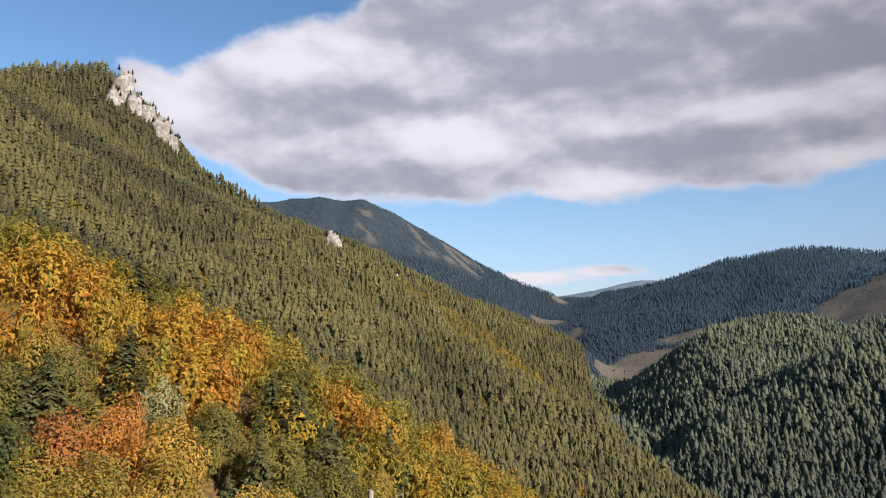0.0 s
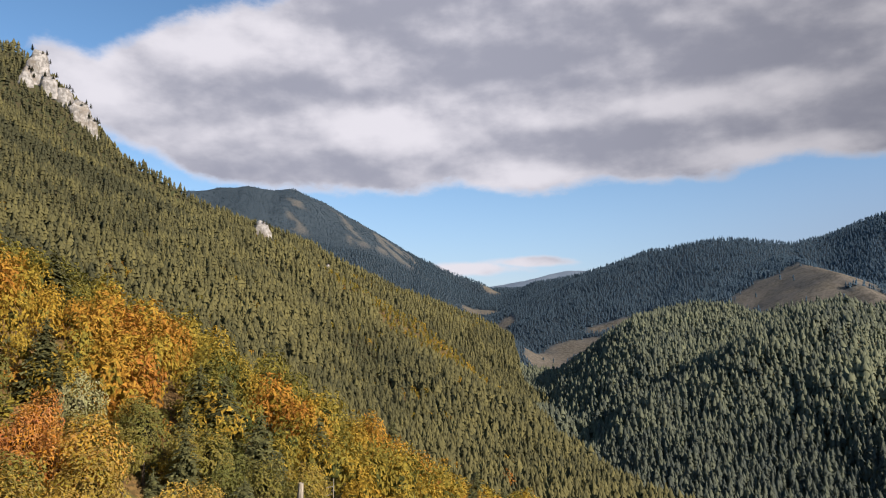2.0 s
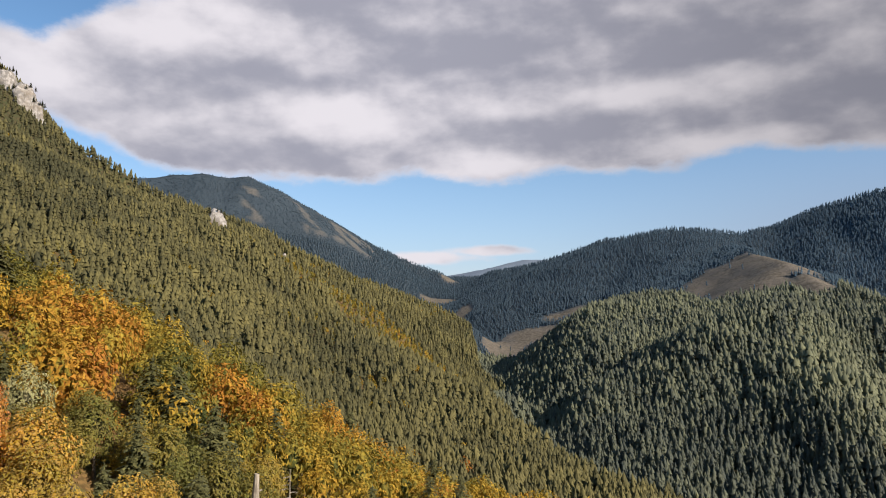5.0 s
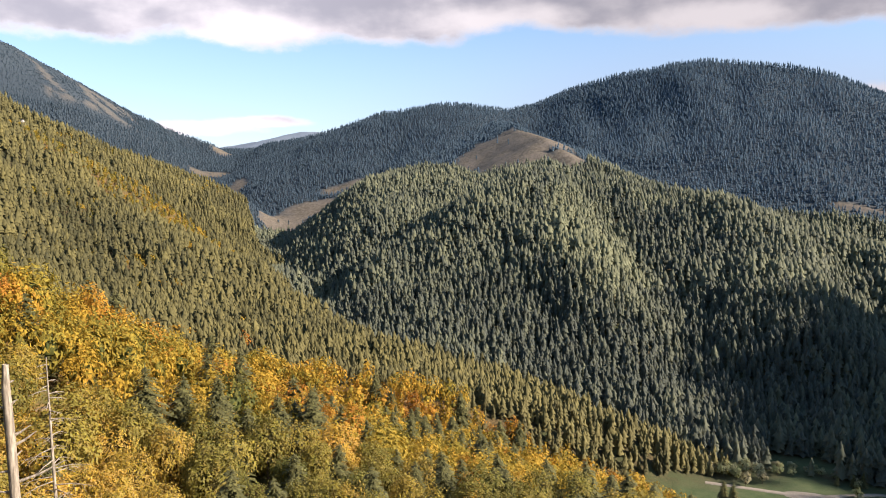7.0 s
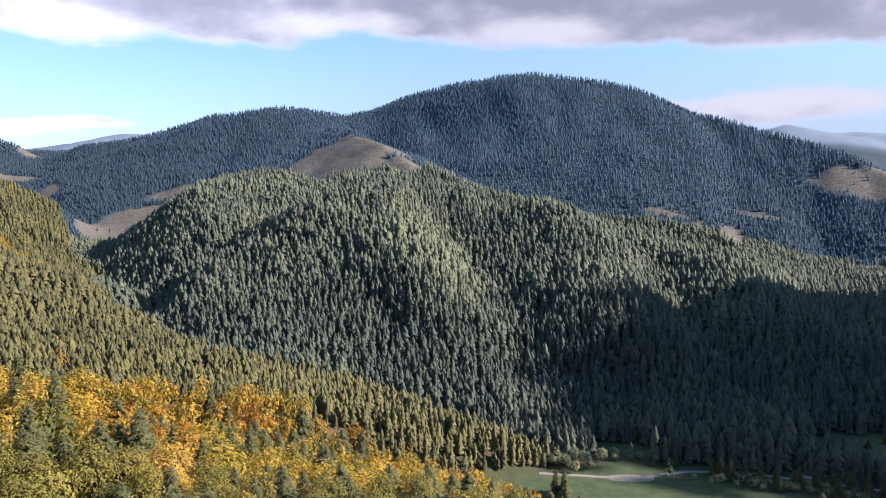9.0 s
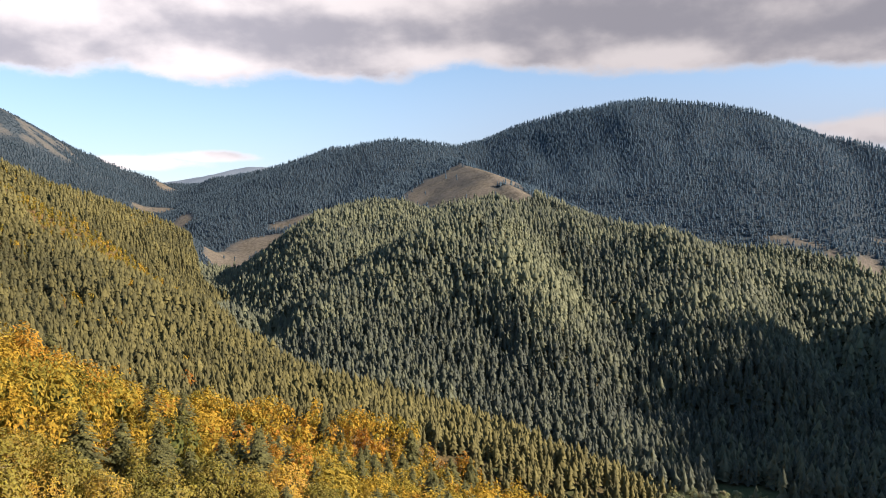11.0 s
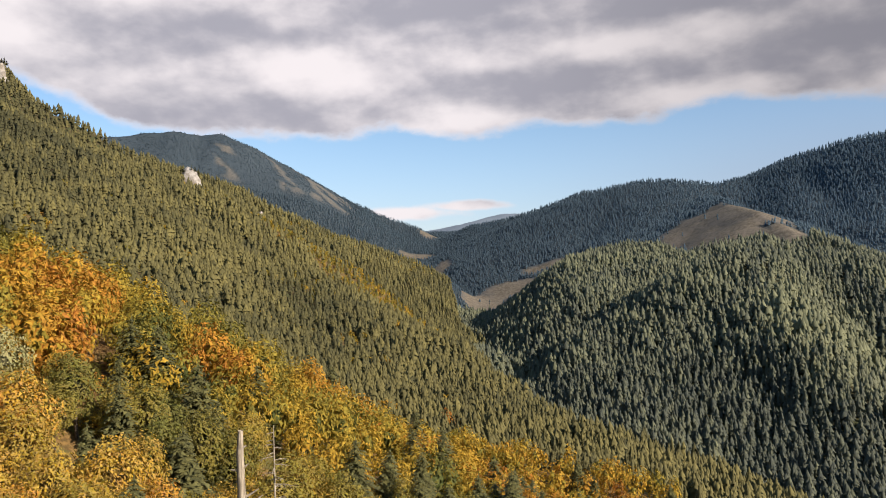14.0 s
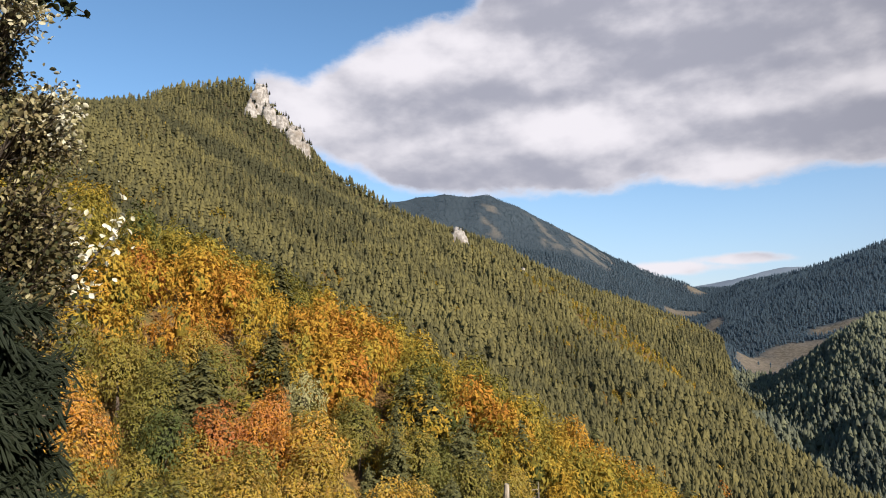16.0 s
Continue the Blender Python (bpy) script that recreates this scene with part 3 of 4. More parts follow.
def plant(name, shapes, x, y, z, high, wide, tints, mat, label, category):
    """Many trees joined in one object of kind stuff."""
    verts, faces, tint, n = [], [], [], 0
    kind, spin = rng.integers(0, len(shapes), len(x)), rng.uniform(0, 6.283, len(x))
    for s, shape in enumerate(shapes):
        at_ = np.where(kind == s)[0]
        if not len(at_):
            continue
        v, f = shape[0], shape[1]
        c, q = np.cos(spin[at_])[:, None], np.sin(spin[at_])[:, None]
        px = (v[:, 0] * c - v[:, 1] * q) * wide[at_, None] + x[at_, None]
        py = (v[:, 0] * q + v[:, 1] * c) * wide[at_, None] + y[at_, None]
        pz = v[:, 2] * high[at_, None] + z[at_, None]
        verts.append(np.stack([px, py, pz], 2).reshape(-1, 3))
        faces.append((f[None] + (np.arange(len(at_)) * len(v))[:, None, None] + n).reshape(-1, 3))
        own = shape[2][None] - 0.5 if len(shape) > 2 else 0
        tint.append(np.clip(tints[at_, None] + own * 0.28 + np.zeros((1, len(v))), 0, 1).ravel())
        n += len(at_) * len(v)
    ob = new(name, mesh_from(name, np.concatenate(verts), np.concatenate(faces), mat, np.concatenate(tint)))
    return tagged(ob, label, category, kind="stuff")


def scatter(b0, b1, r0, r1, gap, loose=0.52):
    """Places at about that spacing in a sector of the plan, jittered."""
    xs = np.arange(-r1, r1, gap)
    x, y = np.meshgrid(xs, xs)
    x, y = x.ravel(), y.ravel()
    x = x + rng.uniform(-loose, loose, len(x)) * gap
    y = y + rng.uniform(-loose, loose, len(y)) * gap
    b, r = polar(x, y)
    keep = (b > b0) & (b < b1) & (r > r0) & (r < r1)
    return x[keep], y[keep]


# ---- the ground ----
def build_ground():
    bearings = np.concatenate([np.arange(-180, -48, 4.0), np.arange(-48, 82, 0.4), np.arange(82, 180, 4.0)])
    rings = np.concatenate([[0.4, 0.9, 1.5], np.geomspace(2.2, 1400, 230), np.arange(1418, 3500, 18.0), np.geomspace(3520, 4980, 18)])
    b, r = np.meshgrid(np.radians(bearings), rings)
    x, y = (r * np.sin(b)).ravel(), (r * np.cos(b)).ravel()
    z = terrain(x, y)
    n, m = len(bearings), len(rings)
    i, j = np.meshgrid(np.arange(m - 1), np.arange(n), indexing="ij")
    k = (j + 1) % n
    faces = np.stack([i * n + j, i * n + k, (i + 1) * n + k, (i + 1) * n + j], 2).reshape(-1, 4)[:, ::-1]
    verts = np.stack([x, y, z], 1)
    me = mesh_from("ground", verts, faces, GROUND, more={"fallen_leaves": grove_cover(x, y), "meadow": meadow_cover(x, y), "clearing": clearing_cover(x, y), "scree": scree_cover(x, y), "hazy_heath": np.maximum(smooth(y, 1950, 2300), smooth(np.hypot(x, y), 1550, 1750) * (along(x, y, VALLEY)[2] < 0)), "distance": smooth(np.hypot(x, y), 3900, 4150)})
    me.polygons.foreach_set("use_smooth", np.ones(len(faces), bool))
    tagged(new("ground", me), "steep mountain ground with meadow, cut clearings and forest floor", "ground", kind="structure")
    cap_v = [(0.4 * math.sin(radians(v)), 0.4 * math.cos(radians(v)), 198.4) for v in bearings] + [(0, 0, 198.4)]
    cap = mesh_from("lookout_top", cap_v, [(k, len(cap_v) - 1, (k + 1) % n) for k in range(n)], GROUND)
    tagged(new("pavement", cap), "trodden earth at the lookout's edge", "ground", kind="structure")


build_ground()


# ---- the woods ----
def is_open(x, y):
    return (meadow_cover(x, y) > 0.25) | (clearing_cover(x, y) > 0.35)


def sight_table():
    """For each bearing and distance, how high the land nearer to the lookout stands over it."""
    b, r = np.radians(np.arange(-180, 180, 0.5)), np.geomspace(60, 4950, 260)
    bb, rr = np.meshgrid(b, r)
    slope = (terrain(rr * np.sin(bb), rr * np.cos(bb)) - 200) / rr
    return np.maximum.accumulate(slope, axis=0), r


SIGHT, SIGHT_RINGS = sight_table()


def hidden_from_camera(x, y, high):
    """Slopes that nearer land hides from the camera at the lookout: few trees are kept there."""
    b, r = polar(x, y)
    i = np.clip(np.searchsorted(SIGHT_RINGS, r * 0.985) - 1, 0, len(SIGHT_RINGS) - 1)
    j = ((b + 180) / 0.5).astype(int) % SIGHT.shape[1]
    return (terrain(x, y) + high + 4 - 200) / r < SIGHT[i, j]


def near_crest(x, y):
    """The strip along the far skylines, where single trees stand out."""
    return np.minimum(np.minimum(along(x, y, MOUNTAIN)[0], along(x, y, BUMP)[0]), along(x, y, BUMP_ARM)[0]) < 26


def woods():
    spruce = [conifer_shape(4, 7, 0.25, rng) for _ in range(14)]
    spruce_near = [conifer_shape(7, 8, 0.20, rng) for _ in range(14)]
    spruce_low = [conifer_shape(3, 7, 0.25, rng) for _ in range(14)]
    spruce_far = [conifer_shape(2, 5, 0.24, rng) for _ in range(8)]
    plots = ((-48, 82, 148, 560, 5.4, spruce_near, SPRUCE, 1), (14, 82, 300, 820, 6.4, spruce_near, SPRUCE_MID_HAZE, -1), (-48, 60, 560, 760, 7.2, spruce_near, SPRUCE, 1), (-48, 60, 760, 1150, 8.2, spruce, SPRUCE, 1), (-48, 60, 1150, 2150, 8.6, spruce_low, SPRUCE, 1),
             (8, 82, 820, 1650, 7.9, spruce_low, SPRUCE_MID_HAZE, -1), (-30, 82, 1650, 3420, 8.5, spruce_far, SPRUCE_FAR_HAZE, 0), (82, 312, 60, 2600, 30.0, spruce_far, SPRUCE, 0))
    for b0, b1, r0, r1, gap, shapes, mat, bank in plots:
        x, y = scatter(b0, b1, r0, r1, gap) if b1 <= 180 else scatter(-180, 180, r0, r1, gap)
        b, r = polar(x, y)
        away, _, side = along(x, y, VALLEY)
        keep = ((side * away - 70 * smooth(y, 450, 650) * (1 - smooth(y, 1000, 1250))) * bank >= 0) if bank else np.ones(len(x), bool)
        if b1 > 180:
            keep &= (b < -48) | (b > 82)
        if r1 == 3420:
            keep &= (side * away - 70 * smooth(y, 450, 650) * (1 - smooth(y, 1000, 1250)) < 0) | (r > 2150)
        x, y, b, r = x[keep], y[keep], b[keep], r[keep]
        grove = grove_cover(x, y)
        u = rng.uniform(0, 1, len(x))
        keep = (~is_open(x, y) | ((clearing_cover(x, y) > 0.35) & (rng.uniform(0, 1, len(x)) < 0.012))) & (u > np.minimum(grove * 1.05, np.where(r < 430, 1.0, 0.9))) & (scree_cover(x, y) < 0.15 + 0.4 * rng.uniform(0, 1, len(x)))
        keep &= ~((y > 2950) & (b < 2) & (rng.uniform(0, 1, len(x)) < 0.4)) & ~near_zone(x, y)
        # nearly all trees out of the camera's sight are dropped
        keep &= ~hidden_from_camera(x, y, 26) | (rng.uniform(0, 1, len(x)) < 0.02)
        for bearing, distance, reach in ROCK_SPOTS:
            a = radians(bearing)
            keep &= np.hypot(x - distance * math.sin(a), y - distance * math.cos(a)) > reach
        x, y, grove, r = x[keep], y[keep], grove[keep], r[keep]
        stand = value_noise(x, y, 130, 41) + 0.5 * value_noise(x, y, 45, 42) + 0.45 * value_noise(x, y, 21, 43)
        high = (10 + 16 * rng.beta(2.2, 2.0, len(x))) * (1 + 0.14 * stand) * (1 - 0.25 * grove * (r < 500)) * (1 - 0.33 * (1 - smooth(r, 420, 620)) * (bank == 1))
        high *= np.where((y > 2900) & (x < 150), 0.4, 1.0)
        if shapes is spruce_far:
            high *= 1.3 if gap > 20 else np.where(near_crest(x, y), 0.8, 0.62)
        wide = high * rng.uniform(0.85, 1.3, len(x)) * (1.5 if gap > 20 else 1.0)
        if mat is SPRUCE_FAR_HAZE:
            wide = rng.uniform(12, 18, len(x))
        # sunlight on the spur flanks painted in as lighter needles
        sunlit_flanks = 1.5 * patch(x, y, 38.5, 930, 60, 200, -4) + 0.7 * patch(x, y, 46, 1130, 90, 45) + 0.6 * patch(x, y, 26, 1380, 60, 60)
        # cloud shadow on the long hill painted in as two patches of darker needles
        dark = patch(x, y, -30, 850, 150, 75) + patch(x, y, -23, 1340, 230, 60)
        tints = np.clip((0.52 if r1 == 560 else 0.16 if r1 == 820 else 0.42) - 0.75 * dark + 0.26 * stand + 0.35 * sunlit_flanks + rng.normal(0, 0.2, len(x)), 0, 1)
        far = shapes is spruce_far
        if mat is SPRUCE_FAR_HAZE:
            # painted haze: the tint grows paler with the bearing, towards the sun
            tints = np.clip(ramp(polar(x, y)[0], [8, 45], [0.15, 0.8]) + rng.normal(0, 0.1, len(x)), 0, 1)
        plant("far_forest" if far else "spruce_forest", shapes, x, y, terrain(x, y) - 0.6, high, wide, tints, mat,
              "dark spruce forest on the far mountains, blue haze painted into its green" if mat == SPRUCE_FAR_HAZE else "dense olive-green spruce forest covering the mountainside", "forest")
    # broadleaf trees past the nearest ones
    puffs = [puff_shape(rng, 460, 0.040, 34, (6, 4)) for _ in range(6)]
    lows = [puff_shape(rng, 130, 0.067, 24, (5, 3)) for _ in range(6)]
    tiny = [puff_shape(rng, 46, 0.11, 14, (5, 3)) for _ in range(6)]
    for r0, r1, gap, shapes in ((148, 310, 7.6, puffs), (310, 560, 7.4, lows), (560, 2100, 8.5, tiny)):
        x, y = scatter(-48, 82, r0, r1, gap)
        grove = grove_cover(x, y)
        keep = ~is_open(x, y) & (rng.uniform(0, 1, len(x)) < grove * 0.92) & ~near_zone(x, y)
        x, y = x[keep], y[keep]
        high = rng.uniform(12, 22, len(x)) * (1 - 0.3 * (r0 > 500)) * (1 - 0.36 * smooth(polar(x, y)[0], 40, 54))
        plant("broadleaf_grove", shapes, x, y, terrain(x, y) + high * 0.42, high, high * rng.uniform(0.52, 0.76, len(x)), np.clip(autumn_hue(x, y) + rng.normal(0, 0.11, len(x)), 0, 1), AUTUMN, "yellow and orange autumn beech trees among spruce", "forest")
    # saplings and brush under the beeches
    x, y = scatter(-48, 82, 70, 240, 8.0)
    keep = ~is_open(x, y) & (rng.uniform(0, 1, len(x)) < grove_cover(x, y))
    x, y = x[keep], y[keep]
    high = rng.uniform(3, 6.5, len(x))
    plant("undergrowth", lows, x, y, terrain(x, y) + high * 0.35, high, high * rng.uniform(1.0, 1.5, len(x)), np.clip(autumn_hue(x, y) + rng.normal(0, 0.15, len(x)), 0, 1), AUTUMN, "low golden beech saplings and brush under the trees", "undergrowth")


ORANGE = [(-30.5, 192, 20), (-29, 167, 13), (-20, 194, 17), (-16.5, 206, 15), (-18, 172, 10), (-7, 195, 15), (0.8, 225, 16), (-26, 208, 14), (-38, 130, 13), (-15.5, 139, 8), (9.6, 218, 14), (15.6, 205, 15), (45, 422, 26), (49, 411, 26), (23, 414, 18), (31, 423, 18), (10.8, 520, 25), (56, 385, 22)]  # bearing, distance, reach
RUST = [(-25, 137, 13)]
GOLD = [(6, 181, 13), (3.3, 167, 10), (-11.7, 126, 9), (-1.7, 172, 12), (7.6, 227, 16), (27.2, 400, 20), (18.7, 415, 18), (16.3, 174, 11), (41, 150, 14), (36.6, 426, 22), (7.6, 176, 9), (-33, 160, 10)]
GREEN = [(-29, 145, 12), (-33.5, 140, 11), (-21.5, 131, 10), (-26.9, 158, 8), (-9.4, 159, 13), (-31, 134, 9), (9.6, 148, 14), (14, 142, 13), (11.6, 161, 11), (21, 389, 20), (24, 150, 18), (33, 150, 16)]
PALE = (-21.4, 152)


def spots(x, y, rows):
    """1 at the middle of each spot, 0 outside."""
    out = np.zeros(np.shape(x))
    for bearing, distance, reach in rows:
        a = radians(bearing)
        d = np.hypot(x - distance * math.sin(a), y - distance * math.cos(a))
        out = np.maximum(out, 1 - smooth(d, 0.55 * reach, 1.15 * reach))
    return out


def autumn_hue(x, y):
    """0: still green, 0.5: golden, 1: rust."""
    b, r = polar(x, y)
    hue = 0.33 + 0.11 * smooth(b, -4, 8) + 0.16 * value_noise(x, y, 34, 51) + 0.10 * value_noise(x, y, 15, 52) + 0.10 * smooth(r, 300, 380)
    hue = hue + (0.54 - hue) * 0.85 * spots(x, y, GOLD)
    hue = hue + (0.14 - hue) * 0.7 * spots(x, y, GREEN)
    hue = hue + (0.80 - hue) * 0.9 * spots(x, y, ORANGE)
    hue = hue + 0.75 * spots(x, y, RUST)
    return hue + (0.40 - hue) * 0.85 * smooth(r, 1000, 1400)


def near_zone(x, y):
    """The stretch of slope next to the lookout, where every tree is a thing of its own."""
    b, r = polar(x, y)
    return (r < ramp(b, [0, 10], [160, 180])) & (b > -48) & (b < 82)


SPRUCE_CLUMPS = [(-12.5, 172, 16), (-10.5, 160, 12), (-4, 184, 10), (-22.8, 170, 8), (-27.9, 144, 7), (-11, 140, 12), (8.5, 169, 9), (18.2, 197, 14), (10, 177, 8), (27, 173, 14), (38, 174, 14)]


def near_trees():
    crowns = []
    for _ in range(9):
        v, f, t = puff_shape(rng, 2700, 0.0225, 46, (8, 6))
        crowns.append(mesh_from("crown", v, f, CROWN, t))
    sprays = []
    for _ in range(5):
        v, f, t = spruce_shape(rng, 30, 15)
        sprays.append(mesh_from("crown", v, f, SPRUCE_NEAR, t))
    trunk = mesh_from("trunk", *tube([(0, 0, -0.05), (0.01, 0, 0.3), (0, 0.01, 0.62), (0.01, 0, 0.9)], [0.022, 0.017, 0.010, 0.003]), BARK)
    x, y = scatter(-48, 82, 76, 180, 7.9, 0.40)
    b, r = polar(x, y)
    keep = near_zone(x, y) & ((b < 4) | (r > 136) | (rng.uniform(0, 1, len(x)) < 0.2))
    x, y = x[keep], y[keep]
    # farther out only the spruces that stand out among the beeches
    ax, ay = scatter(-48, 82, 160, 420, 12.5)
    ab, ar = polar(ax, ay)
    clump = value_noise(ax, ay, 50, 61) + 0.6 * value_noise(ax, ay, 22, 62) + rng.normal(0, 0.3, len(ax)) + 0.5 * smooth(ab, -8, 25) + 0.8 * spots(ax, ay, SPRUCE_CLUMPS)
    some = (grove_cover(ax, ay) > 0.5) & ~is_open(ax, ay) & ~near_zone(ax, ay) & (clump > 0.85) & ~((ab > 62) & (ab < 74) & (ar > 150))
    first = len(x)
    x, y = np.concatenate([x, ax[some]]), np.concatenate([y, ay[some]])
    b, r = polar(x, y)
    z, hues = terrain(x, y), autumn_hue(x, y)
    for k, (px, py, pz, pb, hue) in enumerate(zip(x, y, z, b, hues)):
        conifer = k >= first or not 60 < pb < 75 and rng.uniform() < 0.05 + 0.10 * float(smooth(np.array(pb), 0, 25)) + (0.32 if pb > 3 and value_noise(px, py, 24, 63) > 0.15 else 0.0) + 0.6 * float(spots(px, py, SPRUCE_CLUMPS))
        lower = 1 - 0.32 * float(smooth(np.array(pb), 40, 54))
        thing = new("spruce_tree" if conifer else "beech_tree")
        thing.location = (px, py, pz - 0.2)
        thing.rotation_euler = (0, 0, rng.uniform(0, 6.28))
        t = part("trunk", trunk, thing)
        if conifer:
            h = (rng.uniform(15, 22) if k < first else rng.uniform(17, 25)) * lower
            t.scale = (h * 0.8, h * 0.8, h)
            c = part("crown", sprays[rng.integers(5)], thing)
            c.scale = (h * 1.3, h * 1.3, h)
            tagged(thing, "dark green spruce on the slope among beeches", "tree", "spruces on the near slope")
        else:
            h = rng.uniform(14, 20) * lower
            t.scale = (h, h, h * 0.8)
            c = part("crown", crowns[rng.integers(9)], thing)
            w = h * rng.uniform(0.54, 0.76)
            c.scale = (w, w, h * 0.9)
            c.location = (0, 0, h * 0.53)
            rust, kind = autumn_colour(float(hue) + rng.normal(0, 0.11))
            if math.hypot(px - PALE[1] * math.sin(radians(PALE[0])), py - PALE[1] * math.cos(radians(PALE[0]))) < 4.2:
                rust, kind = (0.33, 0.31, 0.125), "pale silvery"
            c.color = (*rust, 1)
            tagged(thing, f"beech tree with {kind} autumn leaves on the slope", "tree", "broadleaf trees on the near slope")


def autumn_colour(hue):
    keys = [(0.0, (0.080, 0.096, 0.022), "green"), (0.35, (0.245, 0.192, 0.026), "olive yellow"), (0.6, (0.42, 0.258, 0.026), "golden yellow"), (0.85, (0.47, 0.205, 0.022), "orange"), (1.05, (0.33, 0.125, 0.020), "rust red")]
    hue = min(max(hue, 0.0), 1.05)
    c = [float(np.interp(hue, [k[0] for k in keys], [k[1][n] for k in keys])) for n in range(3)]
    return c, min(keys, key=lambda k: abs(k[0] - hue))[2]


woods()
near_trees()


# ---- crags ----
def crag_shape(wide, deep, high, seed, rows=13, cols=17):
    """A weathered limestone crag with facets, ledges and clefts, standing on z = 0."""
    verts, faces = [], []
    for i in range(rows + 1):
        t = i / rows
        for k in range(cols):
            a = 2 * math.pi * k / cols
            c, s = math.cos(a), math.sin(a)
            square = (abs(c) ** 3.5 + abs(s) ** 3.5) ** (-1 / 3.5)
            shrink = (1 - t ** 8) ** 0.5 * (1 - 0.34 * t) * square
            p = Vector((c * shrink * wide - 0.25 * wide * t, s * shrink * deep, t * high))
            q = Vector((p.x * 0.055 + seed * 7.3, p.y * 0.055, p.z * 0.030))
            cells = noise.voronoi(q * 0.85)[0]
            facet = 0.46 * cells[0] - min(0.3, (cells[1] - cells[0])) * 0.6
            n = noise.fractal(q * 2.0, 0.9, 2.1, 4) * 0.12
            ledge = 0.10 * (abs(math.sin(p.z * 0.22 + 2 * noise.noise(q))) - 0.5)
            f = 0.85 + facet + n + ledge
            verts.append((p.x * f, p.y * f, p.z * (1 + 0.35 * facet * t) - 6))
    for i in range(rows):
        for k in range(cols):
            a, b = i * cols + k, i * cols + (k + 1) % cols
            faces += [(a, b, b + cols), (a, b + cols, a + cols)]
    return np.array(verts), np.array(faces)


def place(bearing, distance, lift=0.0):
    a = radians(bearing)
    x, y = distance * math.sin(a), distance * math.cos(a)
    return x, y, float(terrain(x, y)) + lift


def crags():
    v, f, t = spruce_shape(rng, 16, 8)
    crown = mesh_from("crown", v, f, SPRUCE_NEAR, t)
    trunk = mesh_from("trunk", *tube([(0, 0, -0.1), (0.01, 0, 0.5), (0, 0, 0.9)], [0.024, 0.015, 0.003]), BARK)
    rows = ((-24.8, 1640, 23, 17, 18.35, 1), (-25.5, 1625, 15, 12, 17.2, 2), (-23.9, 1618, 18, 15, 16.8, 3), (-23.1, 1612, 18, 15, 16.1, 7), (-21.9, 1596, 25, 16, 15.3, 4), (-21.2, 1588, 13, 11, 14.2, 8),
            (-8.7, 1466, 19, 12, 7.3, 5), (-3.7, 1440, 6, 5, 4.1, 6))
    for bearing, distance, wide, deep, top, seed in rows:
        high = max(14.0, (200 + distance * math.tan(radians(top)) - place(bearing, distance)[2]) * 1.1 + 14)
        v, f = crag_shape(wide, deep, high, seed)
        ob = new("rock_crag", mesh_from("rock_crag", v, f, LIMESTONE))
        x, y, z = place(bearing, distance)
        ob.location, ob.rotation_euler = (x, y, z - 11), (radians(-4), radians(5 * math.sin(seed)), radians(-bearing))
        tagged(ob, "pale limestone crag rising from the spruce forest", "rock", "limestone crags on the ridge")
        if distance > 2000 or high < 24:
            continue
        # small spruces on its ledges
        for u, w, h in ((0.42, -0.45, 11), (-0.75, -0.35, 13), (0.1, -0.75, 8), (0.75, -0.1, 10)):
            lx, ly = u * wide, w * deep
            close = np.hypot(v[:, 0] - lx, v[:, 1] - ly) < 5
            if not close.any():
                continue
            foot = ob.rotation_euler.to_matrix() @ Vector((lx, ly, float(v[close, 2].max()) - 1.5)) + ob.location
            tree = new("spruce_tree")
            tree.location = foot
            part("trunk", trunk, tree).scale = (h, h, h)
            part("crown", crown, tree).scale = (h * 1.3, h * 1.3, h)
            tagged(tree, "small dark spruce rooted on a limestone ledge", "tree", "spruces on the crags")


crags()


# ---- the valley floor ----
def ribbon(points, width, lift):
    """A strip that lies on the ground along the points."""
    pts = []
    for (ax, ay), (bx, by) in zip(points, points[1:]):
        for k in range(8):
            pts.append((ax + (bx - ax) * k / 8, ay + (by - ay) * k / 8))
    pts.append(points[-1])
    verts, faces = [], []
    for i, (x, y) in enumerate(pts):
        qx, qy = pts[min(i + 1, len(pts) - 1)]
        ox, oy = pts[max(i - 1, 0)]
        n = math.hypot(qx - ox, qy - oy)
        ux, uy = -(qy - oy) / n, (qx - ox) / n
        w = width * (1 + 0.2 * noise.noise(Vector((x * 0.05, y * 0.05, 2))))
        for s, h in ((-1, lift - 0.5), (-0.92, lift), (0, lift + 0.05), (0.92, lift), (1, lift - 0.5)):
            px, py = x + ux * w * s / 2, y + uy * w * s / 2
            verts.append((px, py, float(terrain(px, py)) + h))
    for i in range(len(pts) - 1):
        for k in range(4):
            a = i * 5 + k
            faces.append((a, a + 1, a + 6, a + 5))
    return np.array(verts), np.array(faces)


def gravel_build(g, where):
    n, f = g.noise(where, 0.25, 4), g.noise(where, 3.0, 4)
    return g.mix(g.span(f, 0.3, 0.7), g.mix(g.span(n, 0.35, 0.65), (0.26, 0.225, 0.17), (0.35, 0.31, 0.24)), (0.21, 0.18, 0.135)), f


GRAVEL = material("gravel", gravel_build, 0.95, (0.4, 0.1))
HEDGE_COLOURS = ((0.24, 0.26, 0.11), (0.31, 0.32, 0.15), (0.37, 0.36, 0.19), (0.17, 0.19, 0.09), (0.30, 0.27, 0.14))


